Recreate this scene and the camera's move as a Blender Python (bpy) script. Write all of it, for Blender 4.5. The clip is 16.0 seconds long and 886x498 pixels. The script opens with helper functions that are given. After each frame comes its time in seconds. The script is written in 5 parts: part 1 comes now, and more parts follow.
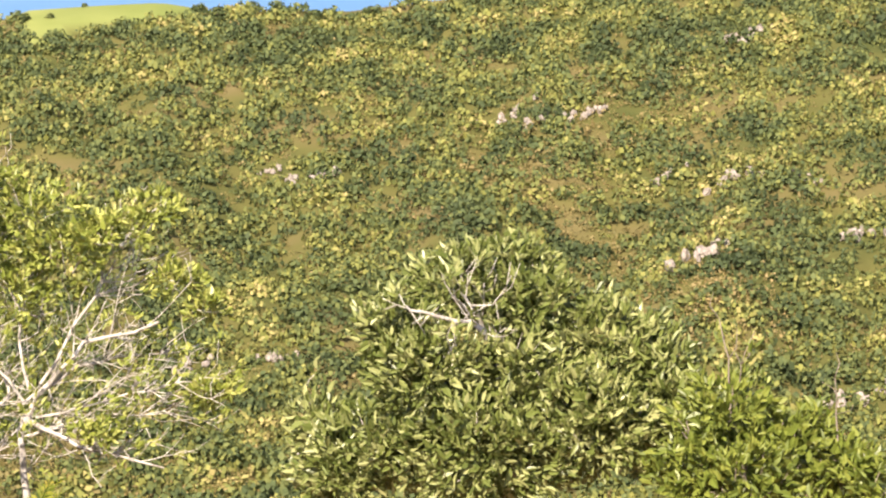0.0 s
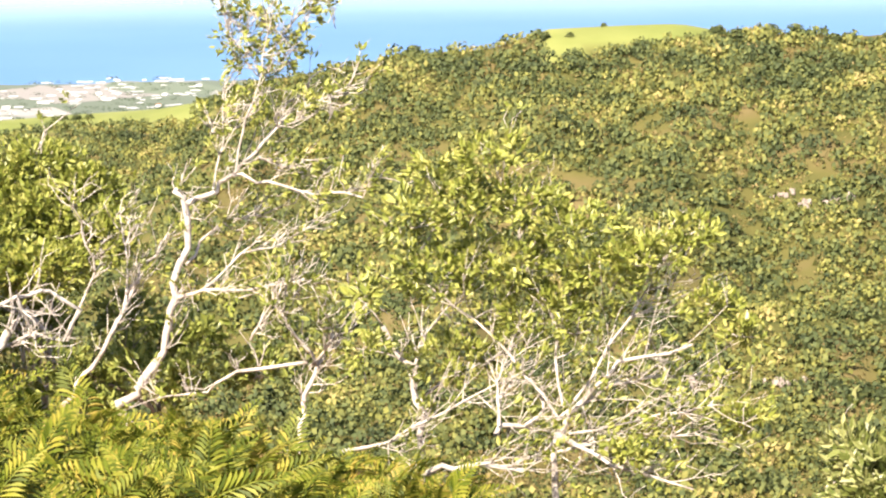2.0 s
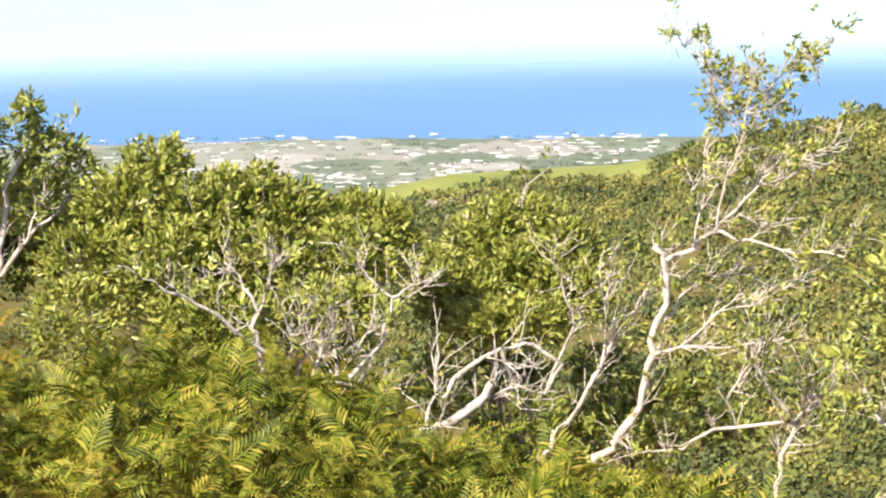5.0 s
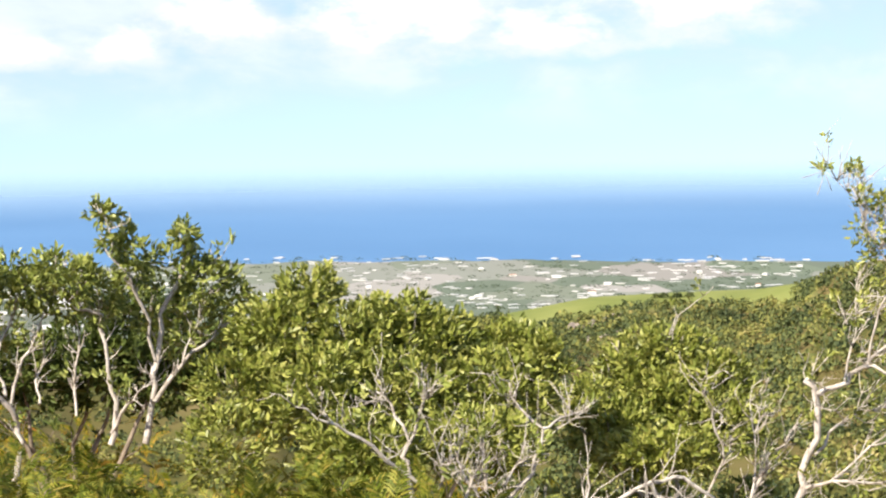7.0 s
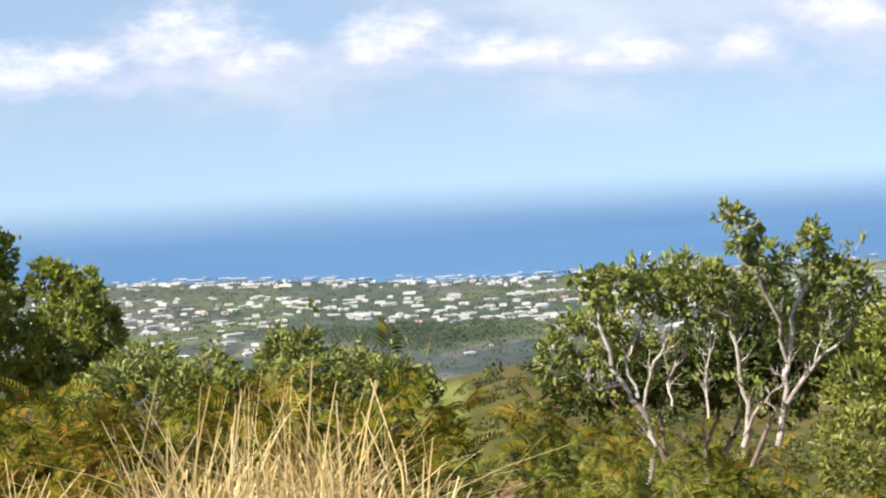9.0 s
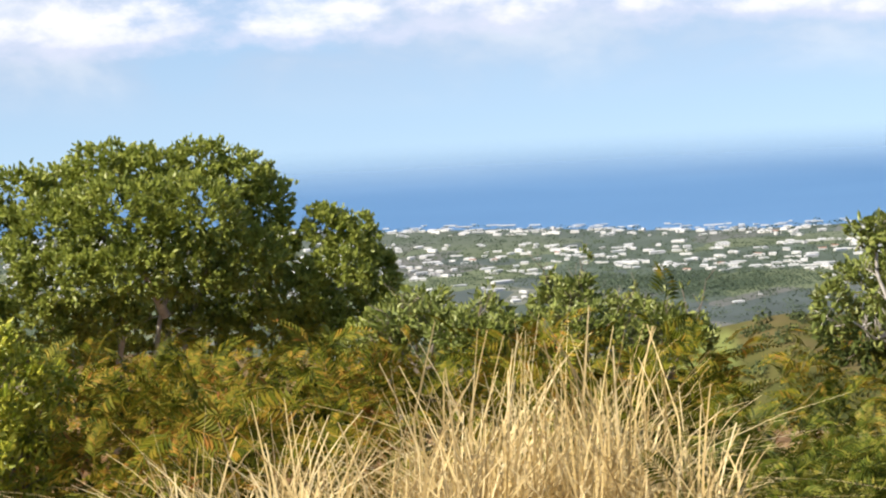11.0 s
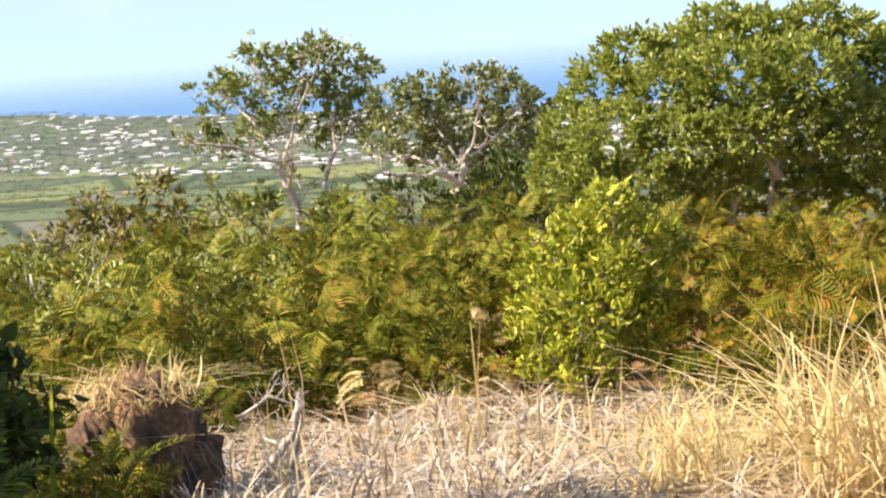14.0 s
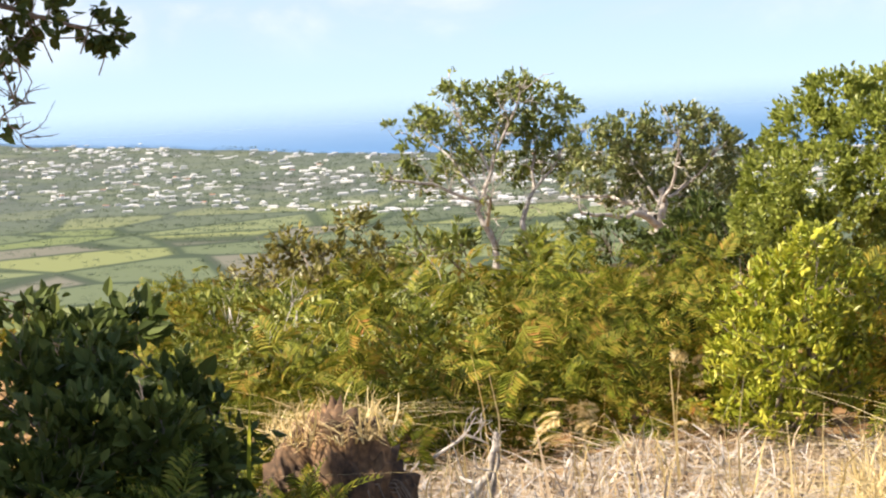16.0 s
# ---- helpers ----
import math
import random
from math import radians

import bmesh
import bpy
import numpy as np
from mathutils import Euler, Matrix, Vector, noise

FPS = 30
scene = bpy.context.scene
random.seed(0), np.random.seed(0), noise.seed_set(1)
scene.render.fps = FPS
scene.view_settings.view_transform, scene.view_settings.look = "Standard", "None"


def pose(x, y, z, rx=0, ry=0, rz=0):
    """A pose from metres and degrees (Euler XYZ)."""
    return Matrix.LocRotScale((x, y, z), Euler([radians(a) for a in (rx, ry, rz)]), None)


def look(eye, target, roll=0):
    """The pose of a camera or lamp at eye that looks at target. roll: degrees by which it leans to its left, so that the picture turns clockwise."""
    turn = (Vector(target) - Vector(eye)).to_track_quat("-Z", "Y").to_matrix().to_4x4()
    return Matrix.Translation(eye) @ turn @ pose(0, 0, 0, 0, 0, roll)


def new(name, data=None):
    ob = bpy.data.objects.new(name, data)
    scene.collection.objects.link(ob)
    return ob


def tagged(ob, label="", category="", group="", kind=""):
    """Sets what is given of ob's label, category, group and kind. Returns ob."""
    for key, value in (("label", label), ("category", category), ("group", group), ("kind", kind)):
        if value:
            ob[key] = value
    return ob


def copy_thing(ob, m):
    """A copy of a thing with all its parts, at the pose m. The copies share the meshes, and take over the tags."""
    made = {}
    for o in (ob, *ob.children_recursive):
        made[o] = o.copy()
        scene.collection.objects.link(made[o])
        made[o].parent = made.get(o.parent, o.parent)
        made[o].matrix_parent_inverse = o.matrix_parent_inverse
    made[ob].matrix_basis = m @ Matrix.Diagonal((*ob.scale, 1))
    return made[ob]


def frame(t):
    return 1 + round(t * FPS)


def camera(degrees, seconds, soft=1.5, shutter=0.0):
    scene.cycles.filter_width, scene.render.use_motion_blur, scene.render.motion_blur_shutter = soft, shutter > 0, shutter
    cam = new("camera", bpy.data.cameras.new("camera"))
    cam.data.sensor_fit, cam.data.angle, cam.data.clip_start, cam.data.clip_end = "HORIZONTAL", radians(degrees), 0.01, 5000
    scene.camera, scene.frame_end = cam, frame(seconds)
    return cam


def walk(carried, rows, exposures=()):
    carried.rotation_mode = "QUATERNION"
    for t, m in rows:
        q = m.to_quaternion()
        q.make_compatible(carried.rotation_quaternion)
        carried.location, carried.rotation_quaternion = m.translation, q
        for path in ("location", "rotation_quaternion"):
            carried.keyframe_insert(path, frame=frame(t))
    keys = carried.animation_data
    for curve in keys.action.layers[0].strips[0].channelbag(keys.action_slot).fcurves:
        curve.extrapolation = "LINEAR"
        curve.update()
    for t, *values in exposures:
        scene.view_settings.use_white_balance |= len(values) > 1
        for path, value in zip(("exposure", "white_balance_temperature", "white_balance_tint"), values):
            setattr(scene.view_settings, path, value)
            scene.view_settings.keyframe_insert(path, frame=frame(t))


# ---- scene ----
# ---- camera and walk ----
cam = camera(18.85, 16.0, soft=2.2)
rows = [
    (0.0, pose(0.286, 1.170, -0.082, 80.796, 0, -23.817) @ pose(0, 0, 0, 0, 0, -1.338)),
    (0.5, pose(0.310, 1.108, -0.084, 80.395, 0, -21.487) @ pose(0, 0, 0, 0, 0, -1.781)),
    (1.0, pose(0.229, 1.141, -0.063, 80.959, 0, -19.563) @ pose(0, 0, 0, 0, 0, -0.895)),
    (1.5, pose(0.127, 1.124, -0.051, 81.045, 0, -15.925) @ pose(0, 0, 0, 0, 0, -0.633)),
    (2.0, pose(0.069, 1.127, -0.043, 81.477, 0, -12.794) @ pose(0, 0, 0, 0, 0, -1.052)),
    (2.5, pose(0.016, 1.129, -0.033, 81.694, 0, -12.033) @ pose(0, 0, 0, 0, 0, -0.605)),
    (3.0, pose(-0.012, 1.131, -0.030, 82.016, 0, -10.098) @ pose(0, 0, 0, 0, 0, -1.009)),
    (3.5, pose(-0.060, 1.090, -0.026, 82.464, 0, -7.290) @ pose(0, 0, 0, 0, 0, -1.373)),
    (4.0, pose(-0.084, 1.150, -0.029, 82.719, 0, -5.608) @ pose(0, 0, 0, 0, 0, -1.408)),
    (4.2, pose(-0.088, 1.175, -0.039, 82.751, 0, -4.942) @ pose(0, 0, 0, 0, 0, -1.374)),
    (6.3, pose(-0.189, 1.055, 0.002, 83.958, 0, -1.867) @ pose(0, 0, 0, 0, 0, -0.999)),
    (6.5, pose(-0.193, 1.076, 0.009, 84.524, 0, -1.752) @ pose(0, 0, 0, 0, 0, -0.950)),
    (7.0, pose(-0.200, 1.059, 0.046, 85.535, 0, -0.000) @ pose(0, 0, 0, 0, 0, -0.877)),
    (7.5, pose(-0.203, 1.091, 0.066, 86.288, 0, 3.684) @ pose(0, 0, 0, 0, 0, -1.366)),
    (8.0, pose(-0.209, 1.102, 0.077, 86.417, 0, 7.050) @ pose(0, 0, 0, 0, 0, -1.828)),
    (8.5, pose(-0.237, 1.176, 0.074, 86.581, 0, 10.973) @ pose(0, 0, 0, 0, 0, -2.967)),
    (9.0, pose(-0.237, 1.137, 0.076, 85.919, 0, 13.396) @ pose(0, 0, 0, 0, 0, -2.952)),
    (9.2, pose(-0.244, 1.147, 0.080, 85.614, 0, 14.032) @ pose(0, 0, 0, 0, 0, -2.962)),
    (11.5, pose(-0.308, 1.135, 0.060, 84.889, 0, 20.913) @ pose(0, 0, 0, 0, 0, -2.847)),
    (12.0, pose(-0.326, 1.115, 0.061, 84.570, 0, 22.737) @ pose(0, 0, 0, 0, 0, -2.405)),
    (12.5, pose(-0.342, 1.099, 0.059, 84.365, 0, 24.504) @ pose(0, 0, 0, 0, 0, -2.045)),
    (13.0, pose(-0.406, 1.166, 0.049, 83.512, 0, 27.351) @ pose(0, 0, 0, 0, 0, -2.502)),
    (13.5, pose(-0.420, 1.175, 0.033, 82.823, 0, 29.829) @ pose(0, 0, 0, 0, 0, -2.849)),
    (14.0, pose(-0.366, 1.087, 0.040, 82.947, 0, 32.344) @ pose(0, 0, 0, 0, 0, -3.692)),
    (14.5, pose(-0.383, 1.105, 0.041, 83.753, 0, 33.792) @ pose(0, 0, 0, 0, 0, -3.924)),
    (15.0, pose(-0.393, 1.097, 0.043, 84.155, 0, 34.886) @ pose(0, 0, 0, 0, 0, -3.624)),
    (15.5, pose(-0.431, 1.144, 0.035, 84.331, 0, 35.515) @ pose(0, 0, 0, 0, 0, -3.368)),
    (16.0, pose(-0.459, 1.171, 0.030, 84.034, 0, 36.505) @ pose(0, 0, 0, 0, 0, -3.195)),
]
walk(cam, rows, exposures=[(0.0, 1.29, 7200, 16), (2.0, 1.58, 7300, 17), (3.5, 1.42, 7250, 15), (6.5, 1.08, 7050, 13), (8.0, 0.76, 6850, 11), (9.0, 0.66, 6750, 11), (12.5, 0.7, 6900, 12), (14.0, 1.14, 7250, 14), (16.0, 1.08, 7250, 14)])

# ---- daylight ----
SUN_AZ, SUN_EL = radians(-138), radians(42)
to_sun = Vector((math.sin(SUN_AZ) * math.cos(SUN_EL), math.cos(SUN_AZ) * math.cos(SUN_EL), math.sin(SUN_EL)))
sun = new("sun", bpy.data.lights.new("sun", "SUN"))
sun.data.energy, sun.data.angle, sun.data.color = 5.0, radians(0.5), (1.0, 0.93, 0.80)
sun.matrix_world = look(to_sun * 50, (0, 0, 0))

world = bpy.data.worlds.new("sky")
scene.world = world
world.use_nodes = True
wn, wl = world.node_tree.nodes, world.node_tree.links
wn.clear()


def wnode(kind, **vals):
    n = wn.new(kind)
    for k, v in vals.items():
        n.inputs[k].default_value = v
    return n


wc = wn.new("ShaderNodeTexCoord")
lift = wn.new("ShaderNodeVectorMath")
lift.operation = "ADD"
lift.inputs[1].default_value = (0, 0, 0.2)
wl.new(wc.outputs["Generated"], lift.inputs[0])
sky = wn.new("ShaderNodeTexSky")
sky.sky_type, sky.sun_disc = "NISHITA", False
sky.sun_elevation, sky.sun_rotation = SUN_EL, SUN_AZ
sky.altitude, sky.air_density, sky.dust_density, sky.ozone_density = 300, 1.0, 0.9, 1.2
wl.new(lift.outputs[0], sky.inputs["Vector"])
# cumulus: noise over the sky dome, flattened, in a belt that thins out towards the zenith
sep = wn.new("ShaderNodeSeparateXYZ")
wl.new(wc.outputs["Generated"], sep.inputs[0])
stretch = wn.new("ShaderNodeMapping")
stretch.inputs["Scale"].default_value = (1, 1, 2.0)
stretch.inputs["Location"].default_value = (0.31, 0.12, 0.4)
wl.new(wc.outputs["Generated"], stretch.inputs["Vector"])
puff = wnode("ShaderNodeTexNoise", Scale=11.0, Detail=8.0, Roughness=0.55, Distortion=0.3)
wl.new(stretch.outputs[0], puff.inputs["Vector"])
cover = wn.new("ShaderNodeValToRGB")
cover.color_ramp.elements[0].position, cover.color_ramp.elements[1].position = 0.35, 0.57
wl.new(puff.outputs["Fac"], cover.inputs[0])
belt = wn.new("ShaderNodeMapRange")
belt.interpolation_type = "SMOOTHSTEP"
for k, v in (("From Min", -0.038), ("From Max", -0.008), ("To Min", 0.0), ("To Max", 0.85)):
    belt.inputs[k].default_value = v
wl.new(sep.outputs["Z"], belt.inputs["Value"])
amount = wn.new("ShaderNodeMath")
amount.operation = "MULTIPLY"
wl.new(cover.outputs[0], amount.inputs[0])
wl.new(belt.outputs[0], amount.inputs[1])
shade = wn.new("ShaderNodeValToRGB")
shade.color_ramp.elements[0].position, shade.color_ramp.elements[1].position = 0.45, 0.7
shade.color_ramp.elements[0].color, shade.color_ramp.elements[1].color = (3.2, 3.5, 4.3, 1), (6.0, 6.0, 6.1, 1)
wl.new(puff.outputs["Fac"], shade.inputs[0])
mixc = wn.new("ShaderNodeMix")
mixc.data_type = "RGBA"
thin = wn.new("ShaderNodeMapRange")
for k, v in (("From Min", 0.08), ("From Max", 0.3), ("To Min", 0.55), ("To Max", 0.12)):
    thin.inputs[k].default_value = v
wl.new(sep.outputs["Z"], thin.inputs["Value"])
belted = wn.new("ShaderNodeMath")
belted.operation = "MULTIPLY"
wl.new(amount.outputs[0], belted.inputs[0])
wl.new(thin.outputs[0], belted.inputs[1])
wl.new(belted.outputs[0], mixc.inputs["Factor"])
wl.new(sky.outputs[0], mixc.inputs["A"])
wl.new(shade.outputs[0], mixc.inputs["B"])


# single cumulus heaps over the sea: bearing and height of the middle, half width, half height, in degrees
HEAPS = ((-18.5, 0.3, 1.7, 1.15), (-17.1, 0.02, 1.2, 0.85), (-14.4, 0.15, 1.5, 0.95), (-21.6, -0.05, 2.3, 0.75), (-11.8, -0.05, 2.4, 0.55),
         (-9.2, -0.22, 2.0, 0.45), (-6.9, -0.2, 1.2, 0.6), (-4.7, 0.35, 1.6, 1.15), (-0.8, 0.2, 2.6, 1.3), (2.4, 0.0, 1.8, 0.7), (5.4, 0.5, 2.2, 1.1),
         (-27.2, 0.1, 4.2, 0.95), (-31.0, 0.25, 2.8, 0.8), (-40.0, 1.2, 3.0, 0.4), (-52.0, 0.8, 3.5, 0.9))


def wmath(op, a, b=None, c=None):
    n = wn.new("ShaderNodeMath")
    n.operation = op
    for k, q in enumerate((a, b, c)):
        if q is None:
            continue
        if isinstance(q, (int, float)):
            n.inputs[k].default_value = q
        else:
            wl.new(q, n.inputs[k])
    return n.outputs[0]


bearing = wmath("MULTIPLY", wmath("ARCTAN2", sep.outputs["X"], sep.outputs["Y"]), 180 / math.pi)
rise = wmath("MULTIPLY", sep.outputs["Z"], 180 / math.pi)
curl = wnode("ShaderNodeTexNoise", Scale=42.0, Detail=8.0, Roughness=0.6)
wl.new(stretch.outputs[0], curl.inputs["Vector"])
heap, lit = None, None
for u0, v0, ru, rv in HEAPS:
    du = wmath("MULTIPLY", wmath("SUBTRACT", bearing, u0), 1 / ru)
    dv = wmath("SUBTRACT", rise, v0)
    # flat bases: the lower half is half as high
    dv = wmath("MULTIPLY", wmath("MAXIMUM", dv, wmath("MULTIPLY", dv, -1.9)), 1 / rv)
    one = wmath("SUBTRACT", 1.0, wmath("ADD", wmath("MULTIPLY", du, du), wmath("MULTIPLY", dv, dv)))
    heap = one if heap is None else wmath("MAXIMUM", heap, one)
    top = wmath("ADD", one, wmath("MULTIPLY", wmath("SUBTRACT", rise, v0), 0.9 / rv))
    lit = top if lit is None else wmath("MAXIMUM", lit, top)
ragged = wmath("ADD", heap, wmath("MULTIPLY", wmath("SUBTRACT", curl.outputs["Fac"], 0.52), 5.0))
full = wn.new("ShaderNodeMapRange")
full.interpolation_type = "SMOOTHSTEP"
for k, v in (("From Min", -0.9), ("From Max", 1.35), ("To Min", 0.0), ("To Max", 0.82)):
    full.inputs[k].default_value = v
wl.new(ragged, full.inputs["Value"])
tone = wn.new("ShaderNodeValToRGB")
tone.color_ramp.elements[0].position, tone.color_ramp.elements[1].position = 0.22, 0.8
tone.color_ramp.elements[0].color, tone.color_ramp.elements[1].color = (4.1, 4.45, 5.6, 1), (7.3, 7.2, 7.3, 1)
wl.new(wmath("ADD", wmath("MULTIPLY", lit, 0.42), wmath("MULTIPLY", wmath("SUBTRACT", curl.outputs["Fac"], 0.5), 1.1)), tone.inputs[0])
mixd = wn.new("ShaderNodeMix")
mixd.data_type = "RGBA"
wl.new(full.outputs[0], mixd.inputs["Factor"])
wl.new(mixc.outputs["Result"], mixd.inputs["A"])
wl.new(tone.outputs[0], mixd.inputs["B"])
bg = wnode("ShaderNodeBackground", Strength=0.12)
wl.new(mixd.outputs["Result"], bg.inputs["Color"])
wl.new(bg.outputs[0], wn.new("ShaderNodeOutputWorld").inputs["Surface"])


# ---- materials ----
def material(name):
    m = bpy.data.materials.new(name)
    m.use_nodes = True
    return m, m.node_tree.nodes, m.node_tree.links, m.node_tree.nodes["Principled BSDF"]


def ramp(nodes, stops):
    r = nodes.new("ShaderNodeValToRGB")
    els = r.color_ramp.elements
    while len(els) < len(stops):
        els.new(0.5)
    for e, (p, c) in zip(els, stops):
        e.position, e.color = p, (*c, 1)
    return r


def leaf_material(name, stops, patch=0.5, patch_scale=2.2, rough=0.42, through_light=0.17, sheen=0.4):
    """Leaves: each one takes its own tint, drifting over larger clumps; light shines through them a little."""
    m, n, l, b = material(name)
    geo, tex = n.new("ShaderNodeNewGeometry"), n.new("ShaderNodeTexCoord")
    noise_ = n.new("ShaderNodeTexNoise")
    noise_.inputs["Scale"].default_value, noise_.inputs["Detail"].default_value = patch_scale, 5
    l.new(tex.outputs["Object"], noise_.inputs["Vector"])
    mix = n.new("ShaderNodeMix")
    mix.inputs["Factor"].default_value = patch
    l.new(geo.outputs["Random Per Island"], mix.inputs["A"])
    l.new(noise_.outputs["Fac"], mix.inputs["B"])
    r = ramp(n, stops)
    l.new(mix.outputs["Result"], r.inputs[0])
    l.new(r.outputs[0], b.inputs["Base Color"])
    b.inputs["Roughness"].default_value = rough
    b.inputs["Specular IOR Level"].default_value = sheen
    tr = n.new("ShaderNodeBsdfTranslucent")
    l.new(r.outputs[0], tr.inputs["Color"])
    add = n.new("ShaderNodeMixShader")
    add.inputs[0].default_value = through_light
    l.new(b.outputs[0], add.inputs[1])
    l.new(tr.outputs[0], add.inputs[2])
    l.new(add.outputs[0], n["Material Output"].inputs["Surface"])
    return m


def rough_material(name, stops, scale=6.0, detail=6.0, rough=0.85, bump=0.3, fine=40.0):
    """Bark, soil and stone: two scales of mottling and a fine relief."""
    m, n, l, b = material(name)
    tex = n.new("ShaderNodeTexCoord")
    a, c = n.new("ShaderNodeTexNoise"), n.new("ShaderNodeTexNoise")
    a.inputs["Scale"].default_value, a.inputs["Detail"].default_value = scale, detail
    c.inputs["Scale"].default_value, c.inputs["Detail"].default_value = fine, 3
    for t in (a, c):
        l.new(tex.outputs["Object"], t.inputs["Vector"])
    mix = n.new("ShaderNodeMix")
    mix.inputs["Factor"].default_value = 0.35
    l.new(a.outputs["Fac"], mix.inputs["A"])
    l.new(c.outputs["Fac"], mix.inputs["B"])
    r = ramp(n, stops)
    l.new(mix.outputs["Result"], r.inputs[0])
    l.new(r.outputs[0], b.inputs["Base Color"])
    b.inputs["Roughness"].default_value = rough
    bp = n.new("ShaderNodeBump")
    bp.inputs["Strength"].default_value = bump
    l.new(mix.outputs["Result"], bp.inputs["Height"])
    l.new(bp.outputs[0], b.inputs["Normal"])
    return m


leaf_olive = leaf_material("leaf_olive", [(0.1, (0.065, 0.09, 0.016)), (0.45, (0.17, 0.21, 0.042)), (0.75, (0.33, 0.36, 0.10)), (0.97, (0.50, 0.42, 0.17))])
leaf_sunny = leaf_material("leaf_sunny", [(0.1, (0.08, 0.11, 0.016)), (0.45, (0.20, 0.235, 0.042)), (0.75, (0.39, 0.40, 0.11)), (0.97, (0.56, 0.47, 0.19))])
leaf_dome = leaf_material("leaf_dome", [(0.1, (0.10, 0.13, 0.025)), (0.5, (0.27, 0.315, 0.055)), (0.85, (0.45, 0.47, 0.11)), (1.0, (0.52, 0.47, 0.15))], through_light=0.34)
leaf_grey = leaf_material("leaf_grey", [(0.15, (0.055, 0.08, 0.018)), (0.48, (0.155, 0.185, 0.048)), (0.8, (0.40, 0.41, 0.18)), (1.0, (0.48, 0.34, 0.10))], rough=0.35)
# dark leaf, its tints and sheen lowered further to take in deep shade
leaf_dark_shaded = leaf_material("leaf_dark_shaded", [(0.1, (0.025, 0.04, 0.01)), (0.5, (0.07, 0.10, 0.022)), (0.85, (0.13, 0.16, 0.04)), (1.0, (0.22, 0.21, 0.06))], rough=0.55, sheen=0.18)
leaf_deep = leaf_material("leaf_deep", [(0.1, (0.05, 0.075, 0.012)), (0.5, (0.14, 0.175, 0.03)), (0.85, (0.26, 0.28, 0.06)), (1.0, (0.34, 0.30, 0.09))])
leaf_fresh = leaf_material("leaf_fresh", [(0.1, (0.11, 0.15, 0.012)), (0.45, (0.27, 0.31, 0.025)), (0.72, (0.58, 0.56, 0.08)), (1.0, (0.60, 0.45, 0.08))])
leaf_russet = leaf_material("leaf_russet", [(0.1, (0.08, 0.08, 0.02)), (0.5, (0.20, 0.19, 0.04)), (0.8, (0.30, 0.25, 0.07)), (1.0, (0.42, 0.20, 0.08))])
fern_green = leaf_material("fern_green", [(0.3, (0.028, 0.04, 0.004)), (0.44, (0.10, 0.115, 0.009)), (0.55, (0.20, 0.185, 0.018)), (0.66, (0.32, 0.21, 0.028)), (0.77, (0.34, 0.13, 0.035))], patch=0.68, patch_scale=1.2, rough=0.6, sheen=0.12)
fern_olive = leaf_material("fern_olive", [(0.3, (0.05, 0.065, 0.008)), (0.44, (0.13, 0.155, 0.015)), (0.56, (0.215, 0.225, 0.03)), (0.68, (0.32, 0.25, 0.045)), (0.8, (0.34, 0.17, 0.05))], patch=0.62, patch_scale=1.6, rough=0.6, sheen=0.12)
fern_lush = leaf_material("fern_lush", [(0.25, (0.035, 0.055, 0.005)), (0.45, (0.10, 0.13, 0.012)), (0.6, (0.21, 0.22, 0.03)), (0.8, (0.36, 0.26, 0.06))], patch=0.6, rough=0.55, sheen=0.2)
straw_dry = leaf_material("straw_dry", [(0.1, (0.26, 0.17, 0.06)), (0.5, (0.62, 0.48, 0.22)), (0.9, (0.86, 0.74, 0.46))], rough=0.6, through_light=0.2)
litter_dry = leaf_material("litter_dry", [(0.1, (0.17, 0.11, 0.06)), (0.5, (0.44, 0.33, 0.21)), (0.9, (0.76, 0.65, 0.50))], rough=0.7, through_light=0.1)
# blue raised and contrast lowered so the far leaves look hazy
far_leaf = leaf_material("far_leaf", [(0.34, (0.048, 0.066, 0.03)), (0.44, (0.08, 0.105, 0.042)), (0.52, (0.13, 0.15, 0.052)), (0.61, (0.215, 0.22, 0.06)), (0.73, (0.40, 0.33, 0.14))], patch=0.8, patch_scale=0.075, rough=0.65, sheen=0.12)
far_scrub = leaf_material("far_scrub", [(0.25, (0.09, 0.085, 0.025)), (0.5, (0.18, 0.145, 0.05)), (0.7, (0.28, 0.205, 0.085)), (0.9, (0.48, 0.39, 0.26))], patch=0.7, patch_scale=0.03, rough=0.7)
plain_leaf = leaf_material("plain_leaf", [(0.2, (0.035, 0.06, 0.04)), (0.5, (0.06, 0.09, 0.055)), (0.85, (0.10, 0.13, 0.07))], patch=0.5, patch_scale=0.01, rough=0.8)
bark_pale = rough_material("bark_pale", [(0.34, (0.20, 0.17, 0.14)), (0.5, (0.44, 0.40, 0.36)), (0.72, (0.66, 0.63, 0.59))], scale=9)
bark_brown = rough_material("bark_brown", [(0.3, (0.10, 0.08, 0.06)), (0.6, (0.28, 0.23, 0.18)), (0.8, (0.42, 0.37, 0.31))], scale=9)
soil_red = rough_material("soil_red", [(0.36, (0.025, 0.015, 0.009)), (0.5, (0.12, 0.07, 0.038)), (0.68, (0.36, 0.21, 0.10))], scale=4, bump=0.9, fine=25)
rock_grey = rough_material("rock_grey", [(0.34, (0.10, 0.085, 0.07)), (0.5, (0.26, 0.22, 0.19)), (0.75, (0.48, 0.43, 0.38))], scale=0.6, fine=4)
wall_white = rough_material("wall_white", [(0.3, (0.60, 0.59, 0.57)), (0.7, (0.78, 0.77, 0.74))], scale=0.2, fine=2, bump=0.05)
